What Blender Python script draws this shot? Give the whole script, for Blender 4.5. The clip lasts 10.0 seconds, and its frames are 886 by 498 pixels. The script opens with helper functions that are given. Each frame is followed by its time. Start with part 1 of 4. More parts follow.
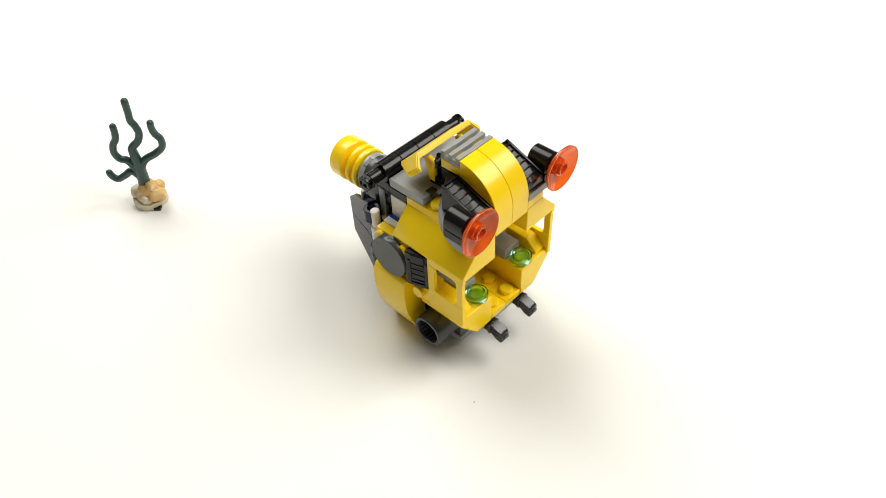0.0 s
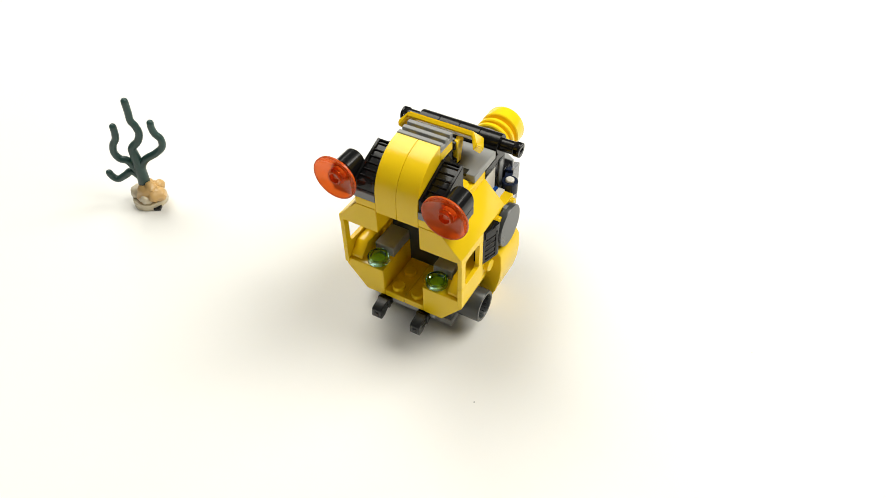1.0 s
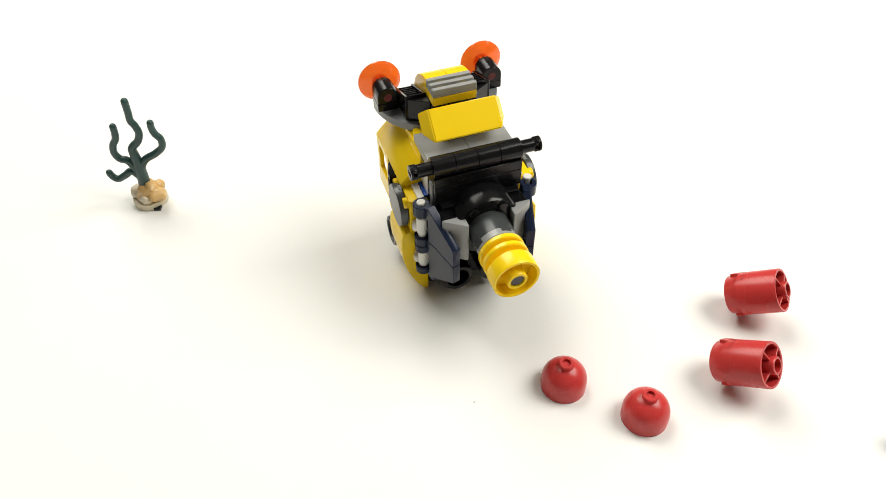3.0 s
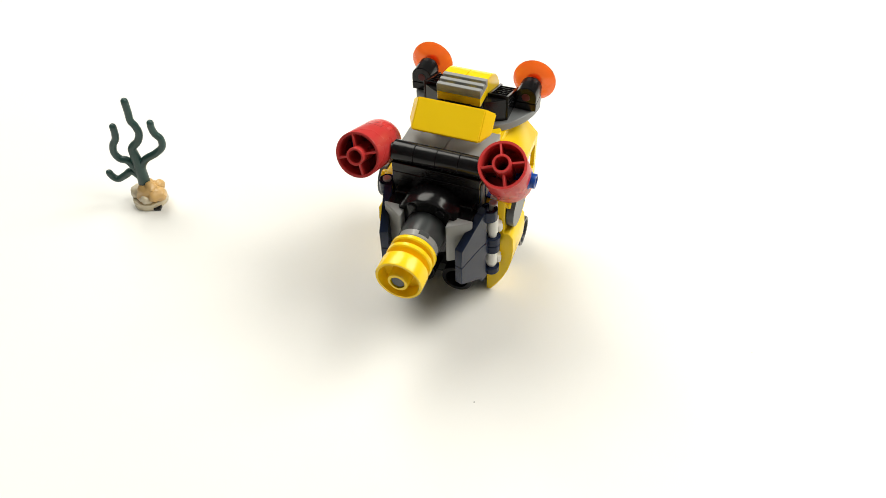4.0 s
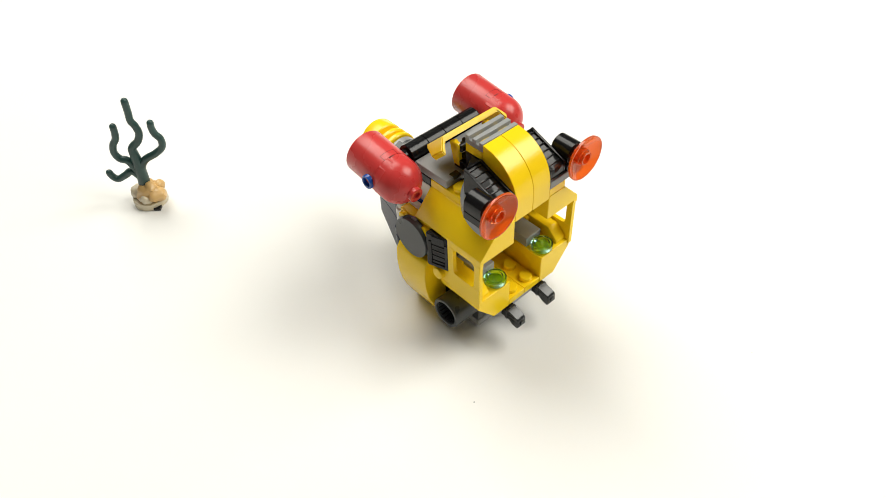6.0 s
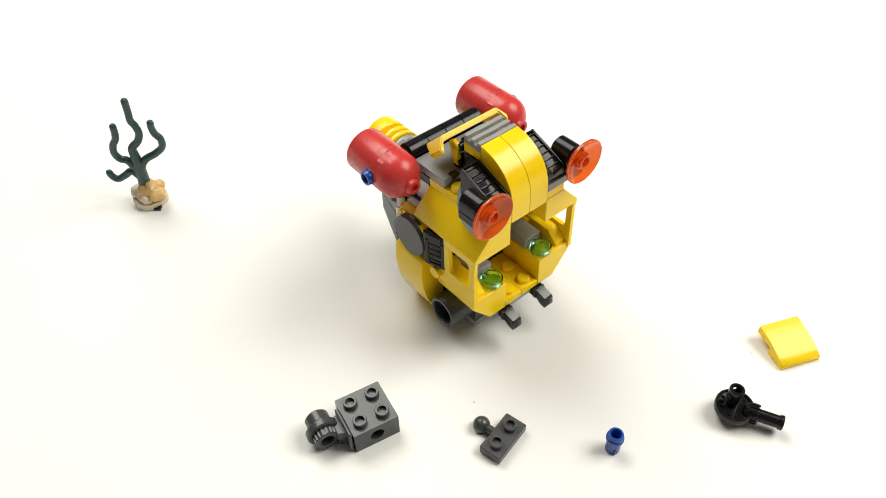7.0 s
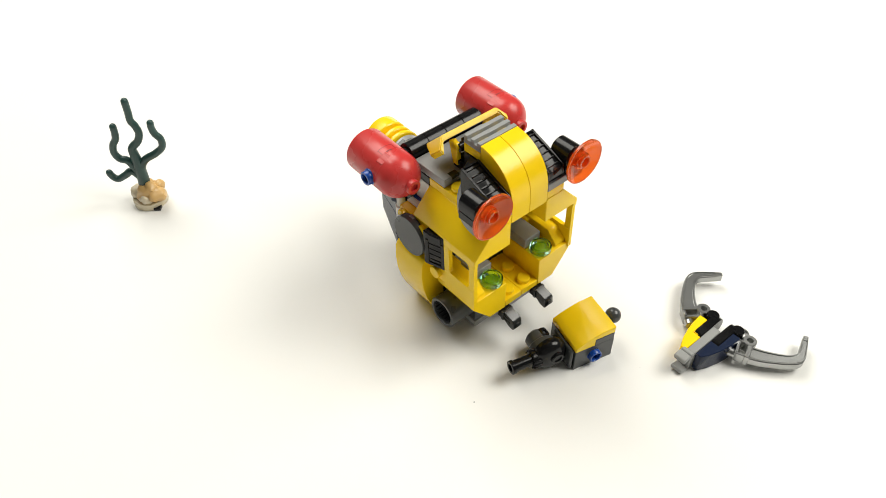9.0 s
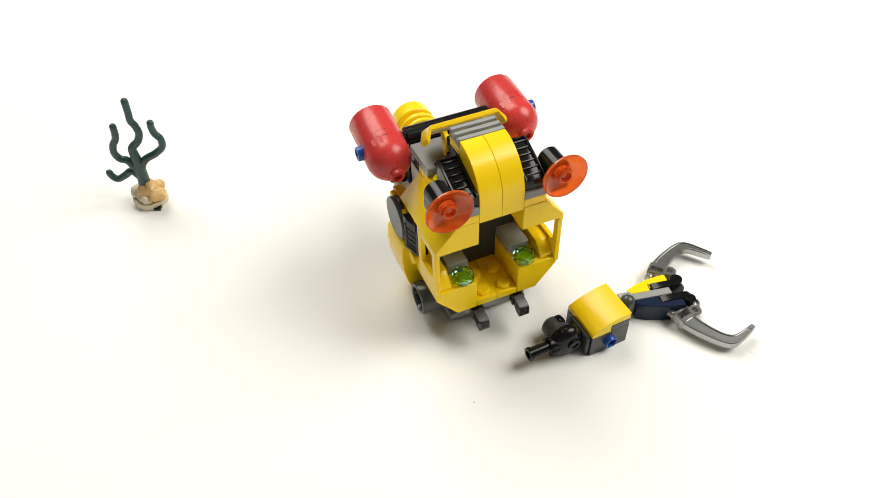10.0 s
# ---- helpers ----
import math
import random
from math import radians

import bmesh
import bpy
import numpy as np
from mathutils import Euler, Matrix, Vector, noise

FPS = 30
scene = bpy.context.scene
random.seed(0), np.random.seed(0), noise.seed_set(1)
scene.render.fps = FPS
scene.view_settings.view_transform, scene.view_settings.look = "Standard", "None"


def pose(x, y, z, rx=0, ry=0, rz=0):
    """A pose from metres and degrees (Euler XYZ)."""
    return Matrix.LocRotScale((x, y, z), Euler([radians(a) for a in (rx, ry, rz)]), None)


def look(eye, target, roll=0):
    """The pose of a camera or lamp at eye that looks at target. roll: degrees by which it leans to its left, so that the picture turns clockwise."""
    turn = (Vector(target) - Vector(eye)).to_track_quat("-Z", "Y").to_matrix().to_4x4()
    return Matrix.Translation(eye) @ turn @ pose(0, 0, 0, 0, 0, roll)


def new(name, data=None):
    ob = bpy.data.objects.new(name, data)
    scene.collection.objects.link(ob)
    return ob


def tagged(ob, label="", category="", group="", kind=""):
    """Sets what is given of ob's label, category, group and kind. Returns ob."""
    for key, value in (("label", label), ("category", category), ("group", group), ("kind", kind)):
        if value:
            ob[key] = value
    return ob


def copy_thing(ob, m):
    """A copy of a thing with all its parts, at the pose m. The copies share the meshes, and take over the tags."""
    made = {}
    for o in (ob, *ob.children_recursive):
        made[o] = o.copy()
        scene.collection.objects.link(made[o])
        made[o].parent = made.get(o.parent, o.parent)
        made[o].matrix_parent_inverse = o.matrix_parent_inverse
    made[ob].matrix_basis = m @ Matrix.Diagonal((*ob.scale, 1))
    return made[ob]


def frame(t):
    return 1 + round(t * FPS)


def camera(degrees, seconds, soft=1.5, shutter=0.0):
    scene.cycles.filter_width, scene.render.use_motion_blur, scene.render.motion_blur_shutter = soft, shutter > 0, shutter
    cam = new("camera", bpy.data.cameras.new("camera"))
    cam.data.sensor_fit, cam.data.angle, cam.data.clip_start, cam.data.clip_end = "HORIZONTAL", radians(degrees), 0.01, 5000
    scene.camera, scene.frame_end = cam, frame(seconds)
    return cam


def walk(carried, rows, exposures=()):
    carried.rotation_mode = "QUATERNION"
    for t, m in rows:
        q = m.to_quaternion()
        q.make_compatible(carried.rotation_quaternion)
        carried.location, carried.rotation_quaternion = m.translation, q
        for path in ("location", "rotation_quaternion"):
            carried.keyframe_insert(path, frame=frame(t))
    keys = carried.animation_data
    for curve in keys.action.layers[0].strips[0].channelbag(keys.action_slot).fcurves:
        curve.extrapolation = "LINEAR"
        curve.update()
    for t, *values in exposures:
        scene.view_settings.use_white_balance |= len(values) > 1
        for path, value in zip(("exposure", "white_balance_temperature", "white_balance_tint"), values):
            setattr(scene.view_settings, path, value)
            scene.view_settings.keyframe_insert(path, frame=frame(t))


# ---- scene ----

# ---------------- camera (stands still on its support) ----------------
cam = camera(60.6, 10.0, soft=0.8)
CAM_POSE = pose(0, 0, 0.2261, 44.5, 0, 0) @ pose(0, 0, 0, 0, 0, -1.34)
walk(cam, [(0.0, CAM_POSE), (10.0, CAM_POSE)], exposures=[(0.0, 0.0), (10.0, 0.0)])

# ---------------- world and lights ----------------
world = bpy.data.worlds.new("room_air")
scene.world = world
world.use_nodes = True
world.node_tree.nodes["Background"].inputs[0].default_value = (1.0, 0.97, 0.93, 1)
world.node_tree.nodes["Background"].inputs[1].default_value = 0.035


def area_lamp(name, eye, target, sx, sy, watts, colour):
    d = bpy.data.lights.new(name, "AREA")
    d.shape, d.size, d.size_y, d.energy, d.color = "RECTANGLE", sx, sy, watts, colour
    ob = new(name, d)
    ob.matrix_world = look(eye, target)
    return ob


area_lamp("window_light", (0.82, 0.28, 1.02), (0, 0.22, 0), 0.75, 0.75, 16.1, (1.0, 0.98, 0.90))
area_lamp("ceiling_light", (-0.47, 0.94, 1.22), (0.0, 0.25, 0), 0.95, 0.95, 19.4, (1.0, 0.98, 0.90))

# ---------------- materials ----------------


def plastic(name, colour, rough=0.22, metal=0.0, trans=0.0, vary=0.06, bump=0.04):
    m = bpy.data.materials.new(name)
    m.use_nodes = True
    nt = m.node_tree
    b = nt.nodes["Principled BSDF"]
    tc = nt.nodes.new("ShaderNodeTexCoord")
    n1 = nt.nodes.new("ShaderNodeTexNoise")
    n1.inputs["Scale"].default_value = 60.0
    n1.inputs["Detail"].default_value = 4.0
    n2 = nt.nodes.new("ShaderNodeTexNoise")
    n2.inputs["Scale"].default_value = 900.0
    n2.inputs["Detail"].default_value = 2.0
    info = nt.nodes.new("ShaderNodeObjectInfo")
    nt.links.new(tc.outputs["Object"], n1.inputs["Vector"])
    nt.links.new(tc.outputs["Object"], n2.inputs["Vector"])
    add = nt.nodes.new("ShaderNodeMath")
    add.operation = "ADD"
    nt.links.new(n1.outputs["Fac"], add.inputs[0])
    nt.links.new(info.outputs["Random"], add.inputs[1])
    mr = nt.nodes.new("ShaderNodeMapRange")
    mr.inputs["From Min"].default_value, mr.inputs["From Max"].default_value = 0.3, 1.7
    mr.inputs["To Min"].default_value, mr.inputs["To Max"].default_value = 1 - vary, 1 + vary
    nt.links.new(add.outputs[0], mr.inputs["Value"])
    hsv = nt.nodes.new("ShaderNodeHueSaturation")
    hsv.inputs["Color"].default_value = (*colour, 1)
    nt.links.new(mr.outputs["Result"], hsv.inputs["Value"])
    nt.links.new(hsv.outputs["Color"], b.inputs["Base Color"])
    rr = nt.nodes.new("ShaderNodeMapRange")
    rr.inputs["To Min"].default_value, rr.inputs["To Max"].default_value = rough * 0.9, rough * 1.14
    nt.links.new(n1.outputs["Fac"], rr.inputs["Value"])
    nt.links.new(rr.outputs["Result"], b.inputs["Roughness"])
    bp = nt.nodes.new("ShaderNodeBump")
    bp.inputs["Strength"].default_value = bump
    bp.inputs["Distance"].default_value = 0.0002
    nt.links.new(n2.outputs["Fac"], bp.inputs["Height"])
    nt.links.new(bp.outputs["Normal"], b.inputs["Normal"])
    b.inputs["Metallic"].default_value = metal
    b.inputs["IOR"].default_value = 1.5
    b.inputs["Transmission Weight"].default_value = trans
    return m


YELLOW = plastic("yellow_plastic", (0.94, 0.635, 0.008))
BLACK = plastic("black_plastic", (0.0068, 0.0068, 0.0075), 0.18)
DGREY = plastic("dark_grey_plastic", (0.048, 0.053, 0.054), 0.28)
LGREY = plastic("light_grey_plastic", (0.30, 0.305, 0.30), 0.28)
MGREY = plastic("mid_grey_plastic", (0.19, 0.20, 0.205), 0.28)
WHITE = plastic("white_plastic", (0.78, 0.76, 0.70), 0.3)
NAVY = plastic("navy_plastic", (0.010, 0.017, 0.042), 0.25)
BLUE = plastic("blue_plastic", (0.007, 0.062, 0.34), 0.25)
RED = plastic("red_plastic", (0.55, 0.042, 0.040), 0.27)
DARKRED = plastic("dark_red_seam", (0.11, 0.006, 0.008), 0.5)
TAN = plastic("tan_plastic", (0.63, 0.40, 0.155), 0.35)
PALETAN = plastic("pale_tan_plastic", (0.66, 0.58, 0.42), 0.35)
GREEN = plastic("dark_green_rubbery_plastic", (0.022, 0.062, 0.055), 0.35)
SILVER = plastic("flat_silver_plastic", (0.42, 0.425, 0.42), 0.3, 1.0)
CHARCOAL = plastic("charcoal_plastic", (0.022, 0.024, 0.024), 0.26)
ORANGE_CLEAR = plastic("clear_orange_plastic", (1.0, 0.18, 0.022), 0.09, 0, 0.66, 0.02, 0.0)
GREEN_CLEAR = plastic("clear_green_plastic", (0.54, 0.94, 0.80), 0.05, 0, 1.0, 0.02, 0.0)


ORANGE_CLEAR.node_tree.nodes["Principled BSDF"].inputs["Specular IOR Level"].default_value = 0.2
for bright in (RED, YELLOW):
    bright.node_tree.nodes["Principled BSDF"].inputs["Specular IOR Level"].default_value = 0.38
for dark in (BLACK, NAVY):
    dark.node_tree.nodes["Principled BSDF"].inputs["Specular IOR Level"].default_value = 0.27


def paper_material():
    m = bpy.data.materials.new("white_paper")
    m.use_nodes = True
    nt = m.node_tree
    b = nt.nodes["Principled BSDF"]
    tc = nt.nodes.new("ShaderNodeTexCoord")
    n1 = nt.nodes.new("ShaderNodeTexNoise")
    n1.inputs["Scale"].default_value = 5.0
    n1.inputs["Detail"].default_value = 5.0
    n2 = nt.nodes.new("ShaderNodeTexNoise")
    n2.inputs["Scale"].default_value = 700.0
    ramp = nt.nodes.new("ShaderNodeValToRGB")
    ramp.color_ramp.elements[0].position, ramp.color_ramp.elements[1].position = 0.3, 0.7
    ramp.color_ramp.elements[0].color = (0.83, 0.825, 0.80, 1)
    ramp.color_ramp.elements[1].color = (0.85, 0.848, 0.83, 1)
    bp = nt.nodes.new("ShaderNodeBump")
    bp.inputs["Strength"].default_value, bp.inputs["Distance"].default_value = 0.08, 0.0002
    for n in (n1, n2):
        nt.links.new(tc.outputs["Object"], n.inputs["Vector"])
    nt.links.new(n1.outputs["Fac"], ramp.inputs["Fac"])
    nt.links.new(ramp.outputs["Color"], b.inputs["Base Color"])
    nt.links.new(n2.outputs["Fac"], bp.inputs["Height"])
    nt.links.new(bp.outputs["Normal"], b.inputs["Normal"])
    b.inputs["Roughness"].default_value = 0.75
    return m


PAPER = paper_material()
# paint of the unseen room; its grey sets the fill light
WALLPAINT = plastic("pale_wall_paint", (0.36, 0.355, 0.345), 0.7, 0, 0, 0.03, 0.1)

# ---------------- mesh helpers (millimetres) ----------------
MM = 0.001
AX = {"x": (1, 2, 0), "y": (2, 0, 1), "z": (0, 1, 2)}


def merge(bm, tmp, bev=0.0, seg=1):
    bmesh.ops.recalc_face_normals(tmp, faces=tmp.faces)
    if bev > 0:
        es = [e for e in tmp.edges if len(e.link_faces) == 2 and e.calc_face_angle(0) > 0.6]
        bmesh.ops.bevel(tmp, geom=es, offset=bev, segments=seg, affect="EDGES", clamp_overlap=True)
    me = bpy.data.meshes.new("tmp")
    tmp.to_mesh(me)
    bm.from_mesh(me)
    bpy.data.meshes.remove(me)
    tmp.free()
    return bm


def prism(bm, pts, axis, a, b, bev=0.25):
    """pts: x -> (y, z), y -> (x, z), z -> (x, y), drawn out from a to b."""
    tmp = bmesh.new()
    rows = []
    for h in (a, b):
        row = []
        for u, w in pts:
            co = {"x": (h, u, w), "y": (u, h, w), "z": (u, w, h)}[axis]
            row.append(tmp.verts.new(co))
        rows.append(row)
    n = len(pts)
    tmp.faces.new(rows[0])
    tmp.faces.new(rows[1][::-1])
    for i in range(n):
        tmp.faces.new((rows[0][i], rows[0][(i + 1) % n], rows[1][(i + 1) % n], rows[1][i]))
    return merge(bm, tmp, bev)


def box(bm, x0, x1, y0, y1, z0, z1, bev=0.25):
    x0, x1 = sorted((x0, x1))
    y0, y1 = sorted((y0, y1))
    return prism(bm, [(x0, y0), (x1, y0), (x1, y1), (x0, y1)], "z", z0, z1, bev)


def lathe(bm, profile, centre, axis, seg=28, loop=False):
    """profile: (radius, height along the axis); radius 0 closes an end, loop joins the last to the first."""
    tmp = bmesh.new()
    rings = []
    for r, h in profile:
        ring = []
        k = 1 if r < 1e-6 else seg
        for i in range(k):
            a = 2 * math.pi * i / seg
            u, w = r * math.cos(a), r * math.sin(a)
            p = {"x": (h, u, w), "y": (u, h, w), "z": (u, w, h)}[axis]
            ring.append(tmp.verts.new((p[0] + centre[0], p[1] + centre[1], p[2] + centre[2])))
        rings.append(ring)
    pairs = list(zip(rings, rings[1:])) + ([(rings[-1], rings[0])] if loop else [])
    for p, q in pairs:
        for i in range(seg):
            j = (i + 1) % seg
            f = [p[i % len(p)], p[j % len(p)], q[j % len(q)], q[i % len(q)]]
            f = list(dict.fromkeys(f))
            if len(f) > 2:
                tmp.faces.new(f)
    return merge(bm, tmp)


def cyl(bm, centre, axis, r, h0, h1, seg=28, e=0.25):
    return lathe(bm, [(0, h0), (r - e, h0), (r, h0 + e), (r, h1 - e), (r - e, h1), (0, h1)], centre, axis, seg)


def tube(bm, centre, axis, r, ri, h0, h1, seg=28, e=0.2):
    return lathe(bm, [(ri, h0), (r - e, h0), (r, h0 + e), (r, h1 - e), (r - e, h1), (ri, h1)], centre, axis, seg, True)


def smooth_path(pts, steps=5):
    out = []
    v = [Vector(p) for p in pts]
    for i in range(len(v) - 1):
        p0, p1, p2, p3 = v[max(i - 1, 0)], v[i], v[i + 1], v[min(i + 2, len(v) - 1)]
        for k in range(steps):
            t = k / steps
            out.append(0.5 * ((2 * p1) + (p2 - p0) * t + (2 * p0 - 5 * p1 + 4 * p2 - p3) * t * t + (3 * p1 - p0 - 3 * p2 + p3) * t ** 3))
    return out + [v[-1]]


def sweep(bm, pts, radii, seg=12, flat=1.0, up=(0, 0, 1), squared=1.0):
    """A tube along pts; flat squeezes it along up, squared < 1 makes its section boxier; rounded end."""
    tmp = bmesh.new()
    path = smooth_path(pts)
    n = len(path)
    rings = []
    for i, p in enumerate(path):
        d = (path[min(i + 1, n - 1)] - path[max(i - 1, 0)]).normalized()
        side = d.cross(Vector(up))
        side = side.normalized() if side.length > 1e-4 else Vector((1, 0, 0))
        upv = side.cross(d).normalized()
        f = i / (n - 1) * (len(radii) - 1)
        k = min(int(f), len(radii) - 2)
        r = radii[k] + (radii[k + 1] - radii[k]) * (f - k)
        ring = []
        for j in range(seg):
            a = 2 * math.pi * (j + 0.5) / seg
            c, s = math.cos(a), math.sin(a)
            c = math.copysign(abs(c) ** squared, c)
            s = math.copysign(abs(s) ** squared, s)
            ring.append(tmp.verts.new(p + side * (r * c) + upv * (r * s * flat)))
        rings.append(ring)
    for p, q in zip(rings, rings[1:]):
        for i in range(seg):
            tmp.faces.new((p[i], p[(i + 1) % seg], q[(i + 1) % seg], q[i]))
    for ring, p, q, r in ((rings[0], path[0], path[1], radii[0]), (rings[-1], path[-1], path[-2], radii[-1])):
        d = (p - q).normalized()
        last = ring
        for out, small in ((0.5, 0.86), (0.85, 0.52)):
            nxt = [tmp.verts.new(p + (w.co - p) * small + d * (r * out)) for w in ring]
            for i in range(seg):
                tmp.faces.new((last[i], last[(i + 1) % seg], nxt[(i + 1) % seg], nxt[i]))
            last = nxt
        tip = tmp.verts.new(p + d * r)
        for i in range(seg):
            tmp.faces.new((last[i], last[(i + 1) % seg], tip))
    return merge(bm, tmp)


def finish(name, bm, material, parent=None, label=""):
    bm.transform(Matrix.Scale(MM, 4))
    me = bpy.data.meshes.new(name)
    bm.to_mesh(me)
    bm.free()
    me.materials.append(material)
    me.shade_smooth()
    me.set_sharp_from_angle(angle=radians(38))
    ob = new(name, me)
    ob.parent = parent
    if label:
        ob["label"] = label
    return ob


def part(name, bm, material, parent, label=""):
    return finish(name, bm, material, parent, label)


def thing(name, label, category, group=""):
    return tagged(new(name), label, category, group)


def N():
    return bmesh.new()


def stud(bm, x, y, z, hollow=False, r=2.4, h=1.7):
    if hollow:
        tube(bm, (x, y, z), "z", r, 1.6, -0.2, h, 20)
        cyl(bm, (x, y, z), "z", 1.65, -0.2, 0.35, 16, 0.05)
    else:
        cyl(bm, (x, y, z), "z", r, -0.2, h, 20)
    return bm


# ---------------- the table and an unseen room added round it ----
bm = N()
box(bm, -1500, 1500, -700, 1700, -6, 0, 0.5)
tagged(finish("ground", bm, PAPER), "large matt white paper sheet covering the table", "table surface", kind="structure")
# out of view: added to shut out world light and bounce the lamps
for nm, b in (("wall_north", (-2600, 2600, 2500, 2600, -760, 1900)), ("wall_south", (-2600, 2600, -1600, -1500, -760, 1900)),
              ("wall_east", (2500, 2600, -1500, 2500, -760, 1900)), ("wall_west", (-2600, -2500, -1500, 2500, -760, 1900)),
              ("ceiling", (-2600, 2600, -1600, 2600, 1900, 2000)), ("floor", (-2600, 2600, -1600, 2600, -860, -760))):
    bm = N()
    box(bm, *b, 1)
    tagged(finish(nm, bm, WALLPAINT), "unseen plain room surface added to close the space and bounce light", "wall" if "wall" in nm else nm, kind="structure")


def build_dust():
    bm = N()
    rnd = random.Random(9)
    for x, y, r in ((9.6, 147.0, 0.2), (112, 165.5, 0.15), (70, 160, 0.1)):
        tmp = bmesh.new()
        bmesh.ops.create_icosphere(tmp, subdivisions=1, radius=r)
        for q in tmp.verts:
            q.co = Vector((q.co.x * (1 + rnd.random()), q.co.y * (1 + rnd.random()), max(q.co.z, -0.1) * 0.5)) + Vector((x, y, 0.05))
        merge(bm, tmp)
    return tagged(finish("dust_specks", bm, LGREY), "few tiny grey dust specks lying on the paper", "dust", kind="stuff")


dust = build_dust()


# ---------------- the robot: a round yellow diving craft ----------------
def build_robot():
    rob = thing("toy_diving_robot", "yellow plastic brick-built diving robot body with black and grey parts", "toy robot")

    def span(s, a, b):
        return (min(s * a, s * b), max(s * a, s * b))

    for s in (1, -1):
        # cockpit: sloped roof, plate on it, side wall with its window, console
        bm = N()
        prism(bm, [(s * x, z) for x, z in ((8.1, 35), (22.2, 35), (23.4, 35.5), (23.9, 36.8), (16.1, 45.2), (8.1, 45.2))], "y", -24.0, 7.8)
        part("cockpit_roof", bm, YELLOW, rob)
        for y0, y1 in ((-24.0, -8.1), (-8.0, 7.8)):
            bm = N()
            box(bm, s * 8.05, s * 15.95, y0, y1, 45.25, 48.3, 0.15)
            part("roof_plate", bm, YELLOW, rob)
        bm = N()
        # wall round the window: sill band, head band, front and rear posts
        for y0, y1, z0, z1 in ((-23.6, -8.3, 13.9, 22.4), (-23.9, -8.3, 33.8, 36.6), (-23.6, -21.0, 22.4, 33.8), (-11.0, -8.3, 22.4, 33.8)):
            box(bm, s * 22.2, s * 23.85, y0, y1, z0, z1, 0.12)
        for y, z, a, b in ((-21.0, 33.8, 1, -1), (-11.0, 33.8, -1, -1), (-21.0, 22.4, 1, 1), (-11.0, 22.4, -1, 1)):
            prism(bm, [(y, z), (y + a * 1.3, z), (y + a * 0.4, z + b * 0.4), (y, z + b * 1.3)], "x", *span(s, 22.22, 23.83), 0)
        part("cockpit_wall", bm, YELLOW, rob)
        bm = N()
        prism(bm, [(s * x, z) for x, z in ((8.05, 3.0), (15.7, 3.0), (23.5, 12.3), (23.7, 13.8), (22.1, 15.6), (8.05, 15.6))], "y", -23.0, -4)
        con = part("console", bm, YELLOW, rob)
        bm = N()
        prism(bm, [(-21.8, 15.65), (-21.8, 17.0), (-17.6, 21.2), (-4, 21.2), (-4, 15.65)], "x", *span(s, 17.4, 22.1))
        part("window_shelf", bm, YELLOW, con)
        bm = N()
        box(bm, s * 8.2, s * 15.9, -15.4, -4, 15.7, 20.0)
        part("console_block", bm, LGREY, rob, "light grey brick behind the console")
        bm = N()
        lathe(bm, [(2.6, 15.65), (3.1, 15.65), (3.6, 16.0), (4.0, 16.5), (4.0, 18.3), (3.8, 18.5), (2.9, 18.5), (2.6, 18.0)], (s * 12, -19.5, 0), "z", 32, True)
        part("round_stud_plate", bm, GREEN_CLEAR, rob, "clear green round plate")
        bm = N()
        cyl(bm, (s * 12, -19.5, 0), "z", 2.45, 15.4, 17.2, 24)
        part("stud", bm, YELLOW, con)
        bm = N()
        cyl(bm, (s * 12, -19.5, 0), "z", 2.5, 17.3, 17.7, 24, 0.1)
        part("stud_cover", bm, GREEN_CLEAR, rob, "clear green stud cover")
        # black grille slope on the cheek: thick towards the stern
        bm = N()
        prism(bm, [(s * x, y) for x, y in ((20.2, 0.2), (25.8, 0.2), (25.8, -1.0), (23.5, -8.1), (20.2, -8.1))], "z", 20.6, 35.6, 0.2)
        lou = part("louvre_block", bm, BLACK, rob, "black louvred plastic block")
        slant = math.degrees(math.atan2(2.3, 7.1))
        face = Matrix.Translation((s * 24.65, -4.55, 28.0)) @ Matrix.Rotation(radians(-s * slant), 4, "Z")
        for z in (-4.3, -1.9, 0.5, 2.9):
            bm = N()
            box(bm, s * -0.2, s * 0.25, -2.4, 2.4, z - 0.32, z + 0.32, 0.08)
            bm.transform(face)
            part("slat", bm, BLACK, lou)
        bm = N()
        for y0, y1, z0, z1 in ((-3.7, -2.5, -6.6, 4.6), (2.5, 3.7, -6.6, 4.6), (-2.5, 2.5, 4.0, 7.2), (-2.5, 2.5, -6.6, -5.6)):
            box(bm, s * -0.2, s * 0.3, y0, y1, z0, z1, 0.1)
        bm.transform(face)
        part("grille_frame", bm, BLACK, lou)
        bm = N()
        box(bm, s * 16, s * 23.3, -8.2, 0.4, 14.0, 20.4)
        sb = part("side_brick", bm, YELLOW, rob)
        bm = N()
        cyl(bm, (0, -3.7, 17.4), "x", 2.4, *span(s, 23.1, 25.0), 20)
        part("stud", bm, YELLOW, sb)
        # rear flank brick, round dark tile, curved lower flank
        bm = N()
        box(bm, s * 16.2, s * 23.3, 0.5, 16.2, 17, 35.2)
        part("flank_brick", bm, YELLOW, rob)
        bm = N()
        lathe(bm, [(0, s * 23.4), (7.2, s * 23.4), (8.0, s * 23.8), (8.0, s * 26.1), (7.8, s * 26.4), (0, s * 26.4)], (0, 8.0, 27.7), "x", 44)
        rt = part("round_tile", bm, DGREY, rob, "dark grey round tile")
        bm = N()
        box(bm, s * 23.5, s * 24.9, 6.6, 8.9, 35.2, 35.9, 0.15)
        part("tile_notch", bm, MGREY, rt, "small notch on the tile's rim")
